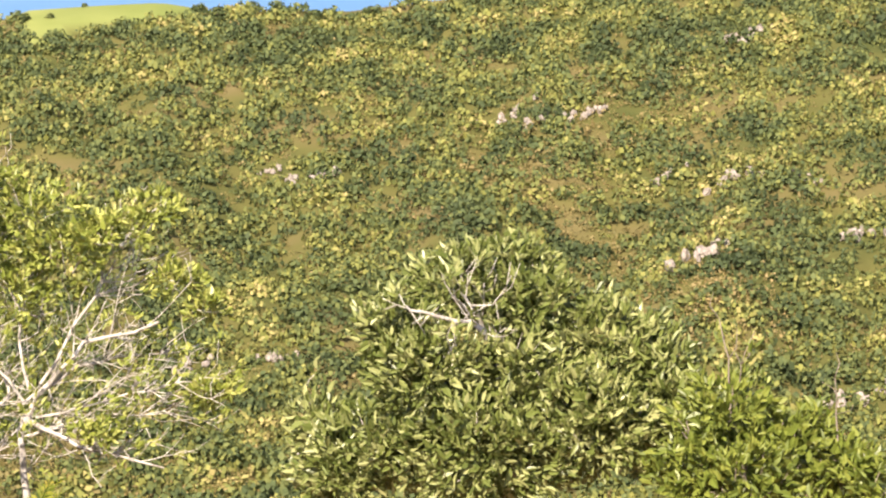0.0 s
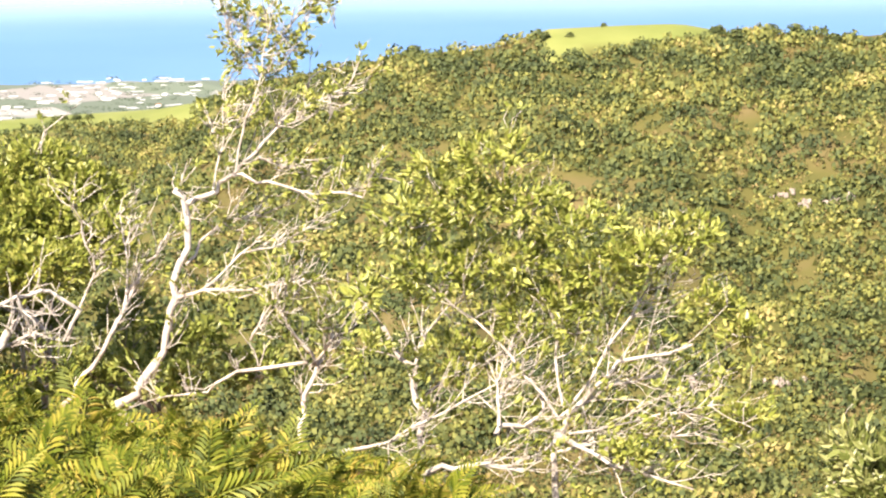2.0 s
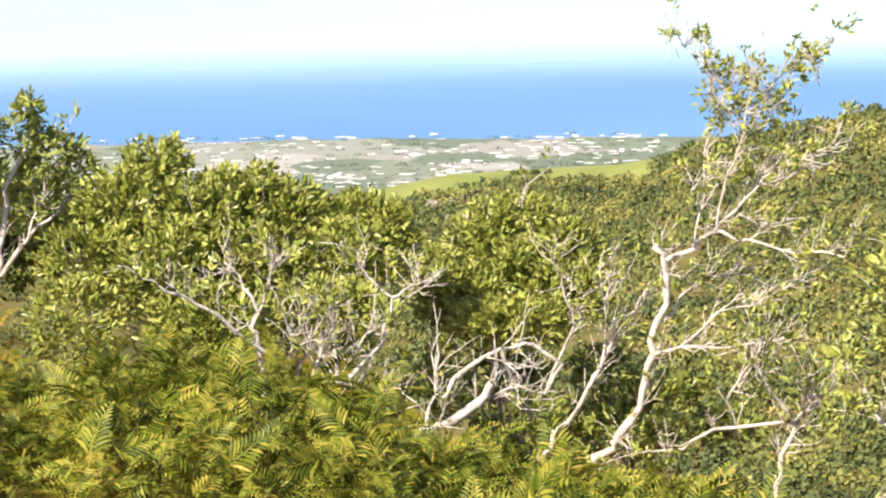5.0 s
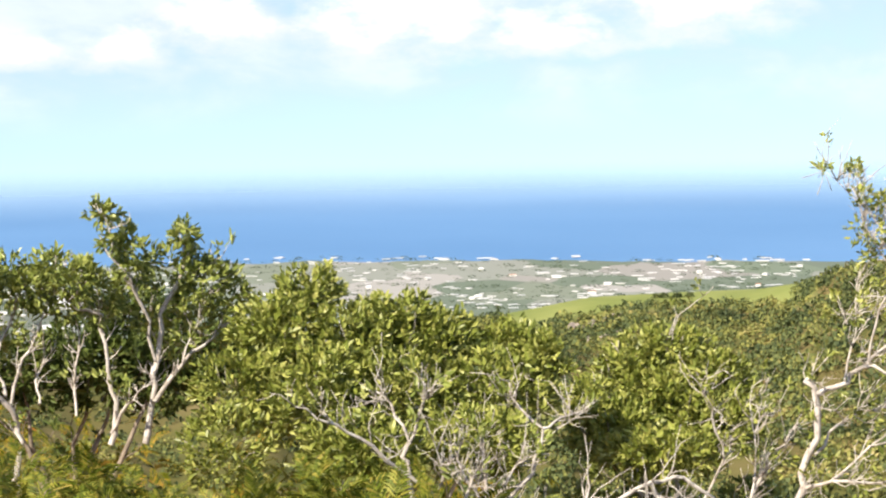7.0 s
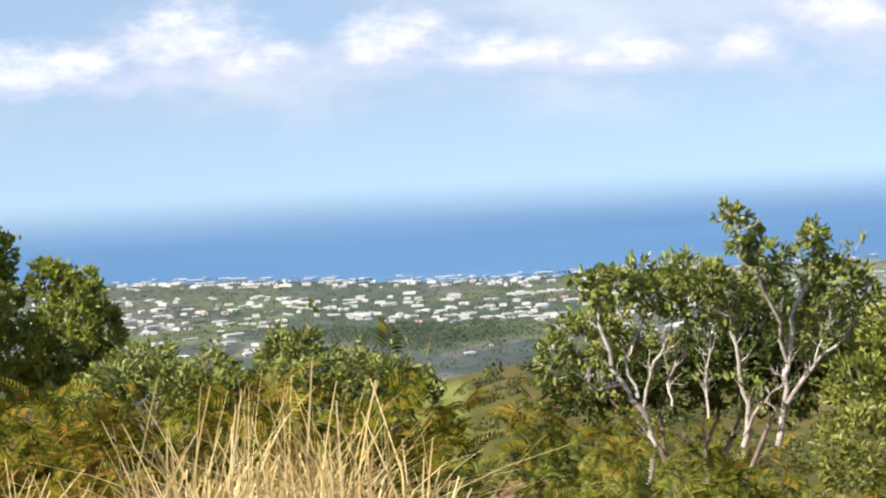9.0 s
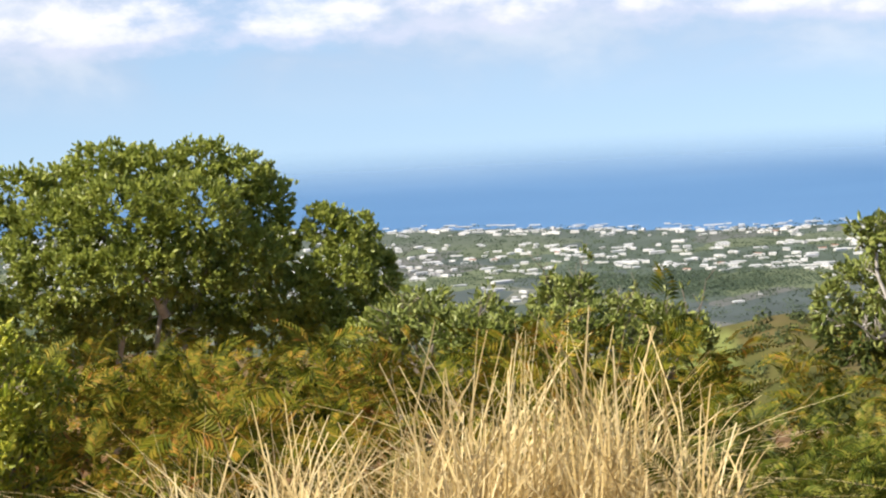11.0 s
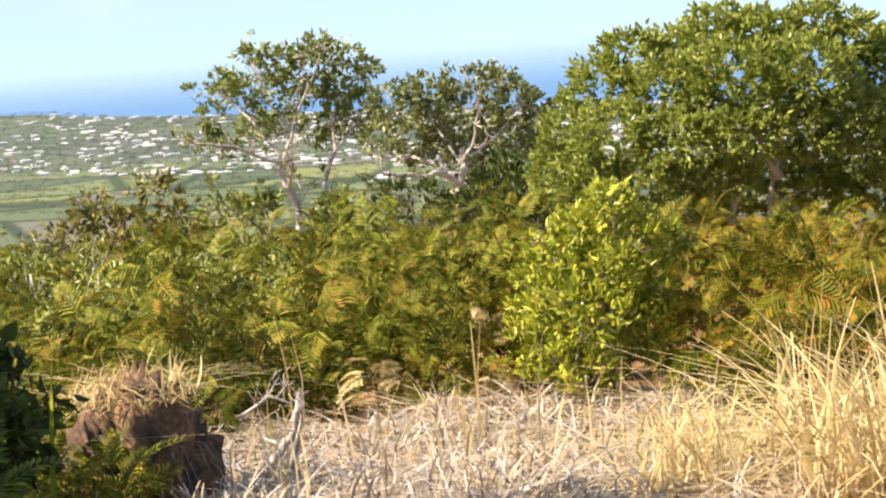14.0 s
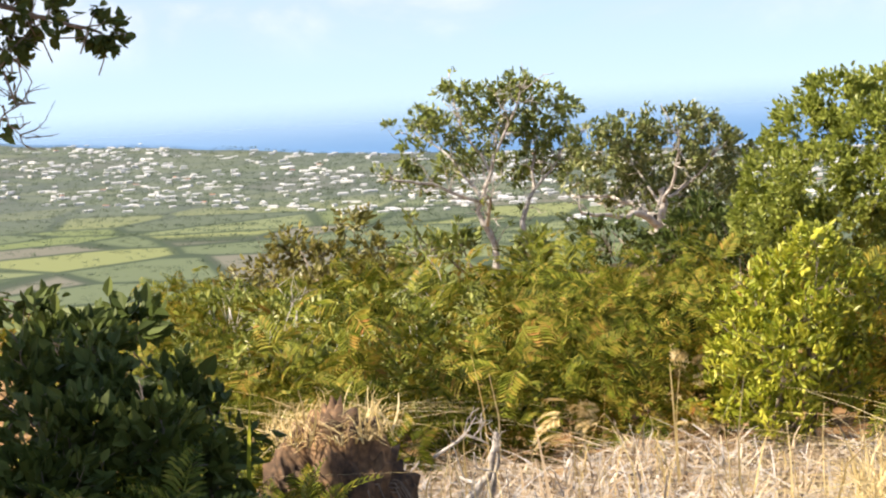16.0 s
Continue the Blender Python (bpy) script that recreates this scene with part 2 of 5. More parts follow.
roof_pale = rough_material("roof_pale", [(0.3, (0.45, 0.46, 0.48)), (0.7, (0.70, 0.70, 0.70))], scale=0.2, fine=2, rough=0.6, bump=0.05)
roof_tile = rough_material("roof_tile", [(0.3, (0.30, 0.14, 0.09)), (0.7, (0.48, 0.27, 0.18))], scale=0.2, fine=2, bump=0.1)


def ground_material():
    """Dry soil and leaf litter near by, scrub soil on the hills, cane fields on the plain."""
    m, n, l, b = material("ground_cover")
    tex, att = n.new("ShaderNodeTexCoord"), n.new("ShaderNodeVertexColor")
    att.layer_name = "zone"
    parts = n.new("ShaderNodeSeparateColor")
    l.new(att.outputs[0], parts.inputs[0])
    a = n.new("ShaderNodeTexNoise")
    a.inputs["Scale"].default_value, a.inputs["Detail"].default_value = 2.5, 8
    l.new(tex.outputs["Object"], a.inputs["Vector"])
    near = ramp(n, [(0.34, (0.10, 0.055, 0.026)), (0.5, (0.29, 0.165, 0.075)), (0.68, (0.45, 0.29, 0.15))])
    l.new(a.outputs["Fac"], near.inputs[0])
    h = n.new("ShaderNodeTexNoise")
    h.inputs["Scale"].default_value, h.inputs["Detail"].default_value = 0.05, 8
    l.new(tex.outputs["Object"], h.inputs["Vector"])
    hill = ramp(n, [(0.3, (0.055, 0.065, 0.02)), (0.5, (0.10, 0.095, 0.03)), (0.62, (0.12, 0.10, 0.04)), (0.75, (0.15, 0.12, 0.055))])
    l.new(h.outputs["Fac"], hill.inputs[0])
    mp = n.new("ShaderNodeMapping")
    mp.inputs["Rotation"].default_value, mp.inputs["Scale"].default_value = (0, 0, 0.5), (0.011, 0.0062, 0.0)
    l.new(tex.outputs["Object"], mp.inputs["Vector"])
    v = n.new("ShaderNodeTexVoronoi")
    v.distance = "MANHATTAN"
    v.inputs["Scale"].default_value = 1.0
    l.new(mp.outputs[0], v.inputs["Vector"])
    cell = n.new("ShaderNodeSeparateColor")
    l.new(v.outputs["Color"], cell.inputs[0])
    # field tints greyed and blued, taking in the haze of distance
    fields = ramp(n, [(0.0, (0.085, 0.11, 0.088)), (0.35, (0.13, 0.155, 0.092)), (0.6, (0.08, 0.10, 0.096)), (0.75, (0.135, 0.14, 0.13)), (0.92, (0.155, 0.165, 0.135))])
    fields.color_ramp.interpolation = "CONSTANT"
    l.new(cell.outputs[0], fields.inputs[0])
    h2 = n.new("ShaderNodeTexNoise")
    h2.inputs["Scale"].default_value, h2.inputs["Detail"].default_value = 0.02, 6
    l.new(tex.outputs["Object"], h2.inputs["Vector"])
    soft = n.new("ShaderNodeMix")
    soft.data_type, soft.blend_type = "RGBA", "OVERLAY"
    soft.inputs["Factor"].default_value = 0.45
    l.new(fields.outputs[0], soft.inputs["A"])
    l.new(h2.outputs["Fac"], soft.inputs["B"])
    grass = ramp(n, [(0.35, (0.15, 0.18, 0.05)), (0.65, (0.21, 0.23, 0.075))])
    l.new(h.outputs["Fac"], grass.inputs[0])
    # cane fields to the west of the town, parted by dark hedges
    cane_map = n.new("ShaderNodeMapping")
    cane_map.inputs["Rotation"].default_value, cane_map.inputs["Scale"].default_value = (0, 0, 0.62), (0.0085, 0.0085, 0.0)
    l.new(tex.outputs["Object"], cane_map.inputs["Vector"])
    plots, lines = n.new("ShaderNodeTexVoronoi"), n.new("ShaderNodeTexVoronoi")
    lines.feature = "DISTANCE_TO_EDGE"
    for q in (plots, lines):
        q.inputs["Scale"].default_value = 1.0
        l.new(cane_map.outputs[0], q.inputs["Vector"])
    plot = n.new("ShaderNodeSeparateColor")
    l.new(plots.outputs["Color"], plot.inputs[0])
    # plot colours pulled a little towards blue-grey, haze included
    cane = ramp(n, [(0.0, (0.14, 0.175, 0.08)), (0.25, (0.095, 0.12, 0.08)), (0.4, (0.185, 0.21, 0.095)), (0.6, (0.115, 0.145, 0.085)), (0.75, (0.15, 0.15, 0.12)), (0.87, (0.16, 0.19, 0.10))])
    cane.color_ramp.interpolation = "CONSTANT"
    l.new(plot.outputs[0], cane.inputs[0])
    edge = n.new("ShaderNodeMapRange")
    for k, q in (("From Min", 0.03), ("From Max", 0.075), ("To Min", 0.85), ("To Max", 0.0)):
        edge.inputs[k].default_value = q
    l.new(lines.outputs["Distance"], edge.inputs["Value"])
    hedge = n.new("ShaderNodeMix")
    hedge.data_type = "RGBA"
    hedge.inputs["B"].default_value = (0.04, 0.06, 0.04, 1)
    l.new(edge.outputs[0], hedge.inputs["Factor"])
    l.new(cane.outputs[0], hedge.inputs["A"])
    place = n.new("ShaderNodeSeparateXYZ")
    l.new(tex.outputs["Object"], place.inputs[0])
    bear = n.new("ShaderNodeMath")
    bear.operation = "ARCTAN2"
    l.new(place.outputs["X"], bear.inputs[0])
    l.new(place.outputs["Y"], bear.inputs[1])
    west = n.new("ShaderNodeMapRange")
    for k, q in (("From Min", -0.48), ("From Max", -0.40), ("To Min", 1.0), ("To Max", 0.0)):
        west.inputs[k].default_value = q
    l.new(bear.outputs[0], west.inputs["Value"])
    # beyond 2.45 km the land goes dark grey-green for gardens, blued as if hazy
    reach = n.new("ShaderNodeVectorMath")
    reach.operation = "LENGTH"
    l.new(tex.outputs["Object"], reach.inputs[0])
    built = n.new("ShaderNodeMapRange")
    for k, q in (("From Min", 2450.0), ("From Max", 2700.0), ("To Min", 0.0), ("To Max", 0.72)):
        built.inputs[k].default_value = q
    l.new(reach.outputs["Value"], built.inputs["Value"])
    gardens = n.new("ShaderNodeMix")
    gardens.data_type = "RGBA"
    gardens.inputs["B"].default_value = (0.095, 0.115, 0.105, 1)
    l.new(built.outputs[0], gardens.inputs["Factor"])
    plainland = n.new("ShaderNodeMix")
    plainland.data_type = "RGBA"
    l.new(west.outputs[0], plainland.inputs["Factor"])
    l.new(soft.outputs["Result"], plainland.inputs["A"])
    l.new(hedge.outputs["Result"], plainland.inputs["B"])
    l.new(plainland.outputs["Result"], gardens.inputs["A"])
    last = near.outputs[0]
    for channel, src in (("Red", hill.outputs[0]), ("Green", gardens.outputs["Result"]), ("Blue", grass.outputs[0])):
        mx = n.new("ShaderNodeMix")
        mx.data_type = "RGBA"
        l.new(parts.outputs[channel], mx.inputs["Factor"])
        l.new(last, mx.inputs["A"])
        l.new(src, mx.inputs["B"])
        last = mx.outputs["Result"]
    # paler, greyer plots on the right, some haze mixed into the tint
    pale_plots = ramp(n, [(0.0, (0.12, 0.15, 0.115)), (0.22, (0.21, 0.225, 0.20)), (0.42, (0.14, 0.175, 0.13)), (0.6, (0.29, 0.285, 0.27)), (0.75, (0.165, 0.19, 0.15)), (0.9, (0.24, 0.235, 0.22))])
    pale_plots.color_ramp.interpolation = "CONSTANT"
    l.new(cell.outputs[1], pale_plots.inputs[0])
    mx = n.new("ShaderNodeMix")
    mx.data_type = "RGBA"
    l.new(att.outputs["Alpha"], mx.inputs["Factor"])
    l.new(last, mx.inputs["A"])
    l.new(pale_plots.outputs[0], mx.inputs["B"])
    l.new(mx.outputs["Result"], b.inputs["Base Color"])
    b.inputs["Roughness"].default_value = 0.95
    b.inputs["Specular IOR Level"].default_value = 0.1
    bp = n.new("ShaderNodeBump")
    bp.inputs["Strength"].default_value = 0.5
    l.new(a.outputs["Fac"], bp.inputs["Height"])
    l.new(bp.outputs[0], b.inputs["Normal"])
    return m


def sea_material():
    m, n, l, b = material("sea_water")
    tex = n.new("ShaderNodeTexCoord")
    a = n.new("ShaderNodeTexNoise")
    a.inputs["Scale"].default_value, a.inputs["Detail"].default_value = 0.002, 6
    l.new(tex.outputs["Object"], a.inputs["Vector"])
    r = ramp(n, [(0.3, (0.08, 0.19, 0.365)), (0.7, (0.10, 0.22, 0.405))])
    l.new(a.outputs["Fac"], r.inputs[0])
    l.new(r.outputs[0], b.inputs["Base Color"])
    b.inputs["Roughness"].default_value, b.inputs["IOR"].default_value = 0.5, 1.33
    b.inputs["Specular IOR Level"].default_value = 0.2
    # the flatter the view, the more the water mirrors the sky
    facing = n.new("ShaderNodeLayerWeight")
    facing.inputs["Blend"].default_value = 0.5
    rng = n.new("ShaderNodeMapRange")
    rng.interpolation_type = "SMOOTHSTEP"
    for k, v in (("From Min", 0.930), ("From Max", 0.9555), ("To Min", 0.0), ("To Max", 0.3)):
        rng.inputs[k].default_value = v
    l.new(facing.outputs["Facing"], rng.inputs["Value"])
    gloss = n.new("ShaderNodeBsdfGlossy")
    gloss.inputs["Roughness"].default_value = 0.16
    gloss.inputs["Color"].default_value = (0.97, 0.99, 1.0, 1)
    mix = n.new("ShaderNodeMixShader")
    l.new(rng.outputs[0], mix.inputs[0])
    l.new(b.outputs[0], mix.inputs[1])
    l.new(gloss.outputs[0], mix.inputs[2])
    # haze imitated by fading the outermost water to transparent with distance
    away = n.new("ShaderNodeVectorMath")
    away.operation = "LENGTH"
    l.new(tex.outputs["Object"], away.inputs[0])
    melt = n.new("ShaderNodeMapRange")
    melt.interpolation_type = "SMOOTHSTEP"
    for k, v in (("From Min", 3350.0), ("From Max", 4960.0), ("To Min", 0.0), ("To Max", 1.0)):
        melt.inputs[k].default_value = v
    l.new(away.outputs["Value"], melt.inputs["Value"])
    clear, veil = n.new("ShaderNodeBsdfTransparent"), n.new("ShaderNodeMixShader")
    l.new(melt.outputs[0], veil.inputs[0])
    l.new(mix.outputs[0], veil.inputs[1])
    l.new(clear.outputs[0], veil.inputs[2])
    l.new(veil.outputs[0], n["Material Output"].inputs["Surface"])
    return m


# ---- terrain ----
SEA = 222.0
AZ_KEYS = (-60, -45, -30, -20, -10, 0, 10, 25, 45, 60)
R_NEAR = (0, 4, 10, 16, 22, 32, 45, 100, 220, 340)
# heights under the eye by direction, near to far
NEAR = {
    0: (-1.6,) * 10,
    4: (-1.8, -1.8, -1.9, -1.9, -1.9, -2.0, -2.2, -2.4, -2.4, -2.4),
    10: (-2.7, -2.7, -2.7, -2.6, -2.6, -2.8, -3.4, -4.0, -4.2, -4.2),
    16: (-3.5, -3.4, -3.3, -3.2, -3.3, -3.5, -4.1, -5.4, -6.2, -6.2),
    22: (-4.0, -3.9, -3.7, -3.7, -3.8, -4.2, -4.8, -6.8, -8.0, -8.0),
    32: (-5.0, -4.6, -4.2, -4.3, -5.0, -6.6, -8.6, -11, -12, -12),
    45: (-7.0, -5.6, -4.8, -5.6, -8.0, -11, -14, -17, -19, -19),
    100: (-24, -22, -20, -22, -27, -32, -36, -40, -42, -42),
    220: (-62, -60, -58, -58, -60, -64, -68, -70, -70, -70),
    340: (-100, -96, -90, -84, -80, -82, -84, -86, -86, -86),
}
RIDGE_AZ = (-60, -45, -25, -16, -12, -8, -3, 1.3, 2, 3.1, 4.5, 5.5, 6.7, 7.4, 7.9, 8.43, 9.65, 11.06, 11.77, 13.98, 15.1, 16.4, 17.91, 19, 21.9, 26.13, 34.15, 60)
RIDGE_EL = (-11, -10.5, -9, -7.3, -6.6, -6.8, -6.6, -5.86, -5.74, -5.53, -5.46, -5.42, -5.38, -5.28, -5.2, -4.93, -4.74, -4.56, -4.36, -4.23, -3.85, -3.8, -3.77, -3.98, -4.07, -3.66, -3.66, -3.66)
RIDGE_R = (600, 600, 560, 520, 520, 560, 620, 720, 730, 740, 740, 740, 735, 720, 700, 660, 640, 620, 605, 595, 590, 590, 585, 585, 580, 570, 560, 560)
COAST_AZ = (-60, -46, -42.5, -40, -38, -30, -24, -18, -13, -3, 5, 20, 60)
COAST_EL = (3.0, 3.08, 3.35, 3.56, 3.73, 4.02, 4.2, 4.44, 4.66, 4.56, 4.68, 4.7, 4.7)


def near_height(az, r):
    col = [np.interp(az, AZ_KEYS, NEAR[k]) for k in R_NEAR]
    # right of 5 degrees the ground is tilted down to fit the camera's view
    return np.interp(r, R_NEAR, col) - r * math.tan(radians(0.0481 * max(0.0, min(29.0, az - 5))))


def ridge(az):
    rr = float(np.interp(az, RIDGE_AZ, RIDGE_R))
    return rr, rr * math.tan(radians(float(np.interp(az, RIDGE_AZ, RIDGE_EL))))


def coast(az):
    wob = 0.05 * noise.noise((az * 0.9, 3.1, 0)) + 0.03 * noise.noise((az * 3.7, 1.1, 0))
    return SEA / math.tan(radians(float(np.interp(az, COAST_AZ, COAST_EL)) + wob))


def height(x, y):
    """Height of the ground at x, y."""
    r, az = math.hypot(x, y), math.degrees(math.atan2(x, y))
    turn = max(0.0, min(1.0, (abs(az) - 62) / 70))
    if turn > 0 and r < 700:
        back = -1.6 + 0.04 * min(r, 60) + noise.noise((x * 0.35, y * 0.35, 0)) * 0.12 * min(1, r / 8)
        side = math.copysign(60, az)
        front = height(r * math.sin(radians(side)), r * math.cos(radians(side)))
        w = turn * turn * (3 - 2 * turn)
        return front * (1 - w) + back * w
    az = max(-60.0, min(60.0, az))
    rr, rz = ridge(az)
    bumps = noise.noise((x * 0.35, y * 0.35, 0)) * 0.12 * min(1, r / 8)
    if r <= 340:
        z = near_height(az, r)
        bumps += noise.noise((x * 0.02, y * 0.02, 5)) * min(r / 340, 1) * 5 * max(0.0, min(1.0, (r - 60) / 100))
        return float(z + bumps)
    z0 = float(near_height(az, 340))
    if r <= rr:
        s = (r - 340) / (rr - 340)
        fold = noise.noise((az * 0.35, r * 0.012, 2)) * 7 + noise.noise((az * 1.1, r * 0.03, 7)) * 3
        return z0 + (rz - z0) * (s * 0.75 + 0.25 * s * s) + fold * math.sin(math.pi * s)
    z = max(-SEA + 0.6, rz + (r - rr) * (rz / rr - 0.03) - ((r - rr) / 620.0) ** 2 * 100)
    if z <= -SEA + 0.7:
        z = -SEA + 0.6 + 2.0 * max(0.0, noise.noise((x * 0.004, y * 0.004, 9)))
    if az < -42:
        z += 15 * math.exp(-((az + 47.6) / 1.6) ** 2 - ((r - 3250) / 260) ** 2)
    return z


def mesh_object(name, verts, quads, mat, parent=None, smooth=False, label=""):
    """One mesh object from arrays of points and four-sided faces (tri: repeat is not needed, rows of 3 are faces too)."""
    me = bpy.data.meshes.new(name)
    verts, quads = np.asarray(verts, np.float32), np.asarray(quads, np.int32)
    n = quads.shape[1]
    me.vertices.add(len(verts))
    me.vertices.foreach_set("co", verts.ravel())
    me.loops.add(quads.size)
    me.loops.foreach_set("vertex_index", quads.ravel())
    me.polygons.add(len(quads))
    me.polygons.foreach_set("loop_start", np.arange(len(quads), dtype=np.int32) * n)
    me.polygons.foreach_set("use_smooth", np.full(len(quads), smooth))
    me.update(calc_edges=True)
    me.validate()
    if mat:
        me.materials.append(mat)
    ob = new(name, me)
    if parent:
        ob.parent = parent
    if label:
        tagged(ob, label)
    return ob


def build_ground():
    radii = [0.0, 1.5, 3]
    while radii[-1] < 60:
        radii.append(radii[-1] * 1.045 + 0.1)
    while radii[-1] < 340:
        radii.append(radii[-1] * 1.05)
    azs = np.concatenate([np.linspace(-180, -58, 40, endpoint=False), np.linspace(-58, 48, 330), np.linspace(50, 180, 40, endpoint=False)])
    verts, zone, rings = [], [], 0
    outer = list(np.linspace(0.02, 1, 26)) + [1 + 0.05 * k for k in range(1, 14)]
    for k in range(len(radii) + len(outer) + 30):
        for a in azs:
            ac = max(-60.0, min(60.0, a))
            rr, _ = ridge(ac)
            cst = coast(ac)
            if k < len(radii):
                r = radii[k]
            elif k < len(radii) + len(outer):
                r = 340 + (rr - 340) * outer[k - len(radii)]
            else:
                s = (k - len(radii) - len(outer) + 1) / 30
                r0 = 340 + (rr - 340) * outer[-1]
                r = r0 + (cst - r0) * s ** 1.3
            x, y = r * math.sin(radians(a)), r * math.cos(radians(a))
            z = height(x, y)
            if k == len(radii) + len(outer) + 29:
                z = -SEA - 3
            verts.append((x, y, z))
            red = min(1, max(0, (r - 28) / 30))
            green = min(1.0, max(0.0, (r - rr * 1.25) / 150)) if a > -25 else min(1.0, max(0.0, (r - rr * 0.7) / 60))
            lo = 0.945 if a < 8.2 else 0.962 + 0.006 * max(0.0, a - 15.2)
            blue = 1.0 if (rr * lo < r <= rr * 1.25 and (1.2 < a < 8.0 or 14.9 < a < 18.7)) or (-14.5 < a < -13.2 and 0.9 * rr < r < rr) else 0.0
            zone.append((red, green, blue, green * min(1.0, max(0.0, (a + 11) / 4)) if a < 40 else 0.0))
        rings += 1
    na = len(azs)
    i, j = np.meshgrid(np.arange(rings - 1), np.arange(na), indexing="ij")
    q = np.stack([i * na + j, i * na + (j + 1) % na, (i + 1) * na + (j + 1) % na, (i + 1) * na + j], -1).reshape(-1, 4)[:, ::-1]
    ob = mesh_object("ground", verts, q, ground_material(), smooth=True)
    col = ob.data.color_attributes.new("zone", "FLOAT_COLOR", "POINT")
    col.data.foreach_set("color", np.asarray(zone, np.float32).ravel())
    return tagged(ob, "dry hillside soil running down to green cane fields on the coastal plain", "ground", kind="structure")


ground = build_ground()


def build_sea():
    azs, radii = np.radians(np.linspace(-75, 75, 60)), (1700, 2400, 3200, 4000, 4600, 4985)
    v = [(r * math.sin(a), r * math.cos(a), -SEA) for r in radii for a in azs]
    n = len(azs)
    q = [(i * n + j, i * n + j + 1, (i + 1) * n + j + 1, (i + 1) * n + j)[::-1] for i in range(len(radii) - 1) for j in range(n - 1)]
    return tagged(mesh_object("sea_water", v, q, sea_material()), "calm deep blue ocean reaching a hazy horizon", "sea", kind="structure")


build_sea()


# ---- plant building ----
def thing(name, at, label, category, group="", kind=""):
    e = new(name)
    e.location = at
    e.empty_display_size = 0.2
    return tagged(e, label, category, group, kind)


def frames_of(d, rng):
    """For directions d (n x 3): unit side and up vectors with a random roll."""
    d = d / (np.linalg.norm(d, axis=1, keepdims=True) + 1e-9)
    a = rng.normal(size=d.shape)
    s = np.cross(d, a)
    s /= np.linalg.norm(s, axis=1, keepdims=True) + 1e-9
    return d, s, np.cross(s, d)


def leaves(p, d, size, width, rng, fold=0.25, droop=0.15):
    """Pointed oval leaves, folded along the rib: at p, growing along d. Returns points and faces."""
    n = len(p)
    d, s, u = frames_of(d, rng)
    size = np.broadcast_to(size, (n,))[:, None]
    w = size * width
    tip = p + d * size - u * size * droop
    a, b = p + d * size * 0.32, p + d * size * 0.7 - u * size * droop * 0.4
    v = np.stack([p, a + s * w + u * w * fold, b + s * w * 0.8 + u * w * fold, tip, b - s * w * 0.8 + u * w * fold, a - s * w + u * w * fold], 1)
    k = np.arange(n)[:, None] * 6
    f = np.concatenate([k + np.array([[0, 1, 2, 3]]), k + np.array([[0, 3, 4, 5]])], 0)
    return v.reshape(-1, 3), f


def tube(pts, r0, r1, sides=6, wob=0.12, rng=None, steps=(0, 0.34, 0.67)):
    """A tapered, slightly knobbly limb along pts."""
    pts = np.asarray(pts, float)
    fine = []
    for a, b in zip(pts[:-1], pts[1:]):
        for t in steps:
            fine.append(a + (b - a) * t)
    fine.append(pts[-1])
    fine = np.array(fine)
    if rng is not None:
        ln = np.linalg.norm(pts[-1] - pts[0])
        fine[1:-1] += rng.normal(size=fine[1:-1].shape) * min(0.012 * ln, 0.02)
    n = len(fine)
    tan = np.gradient(fine, axis=0)
    tan /= np.linalg.norm(tan, axis=1, keepdims=True) + 1e-9
    ref = np.array([0.31, 0.87, 0.38])
    s = np.cross(tan, ref)
    s /= np.linalg.norm(s, axis=1, keepdims=True) + 1e-9
    u = np.cross(s, tan)
    rad = np.linspace(r0, r1, n)
    if rng is not None:
        rad = rad * (1 + wob * rng.normal(size=n))
    ang = np.linspace(0, 2 * np.pi, sides, endpoint=False)
    v = fine[:, None] + rad[:, None, None] * (s[:, None] * np.cos(ang)[None, :, None] + u[:, None] * np.sin(ang)[None, :, None])
    i, j = np.meshgrid(np.arange(n - 1), np.arange(sides), indexing="ij")
    q = np.stack([i * sides + j, i * sides + (j + 1) % sides, (i + 1) * sides + (j + 1) % sides, (i + 1) * sides + j], -1).reshape(-1, 4)
    caps = [[0, sides - 1, 2, 1], [(n - 1) * sides + k for k in (0, 1, 2, 3)]] if sides >= 4 else []
    return v.reshape(-1, 3), np.concatenate([q, np.array(caps, int).reshape(-1, 4)], 0), fine


def join(chunks):
    vs, fs, o = [], [], 0
    for v, f in chunks:
        vs.append(v)
        fs.append(np.asarray(f) + o)
        o += len(v)
    return np.concatenate(vs), np.concatenate(fs)


def rosettes(centres, out, per, size, width, rng, spread=1.0):
    """Tufts of leaves at twig ends, opening along out."""
    c = np.repeat(centres, per, 0)
    o = np.repeat(out, per, 0)
    d = o / (np.linalg.norm(o, axis=1, keepdims=True) + 1e-9) + rng.normal(size=c.shape) * 0.55 * spread
    p = c + rng.normal(size=c.shape) * size * 0.3
    return leaves(p, d, size * rng.uniform(0.6, 1.2, len(c)), width, rng)


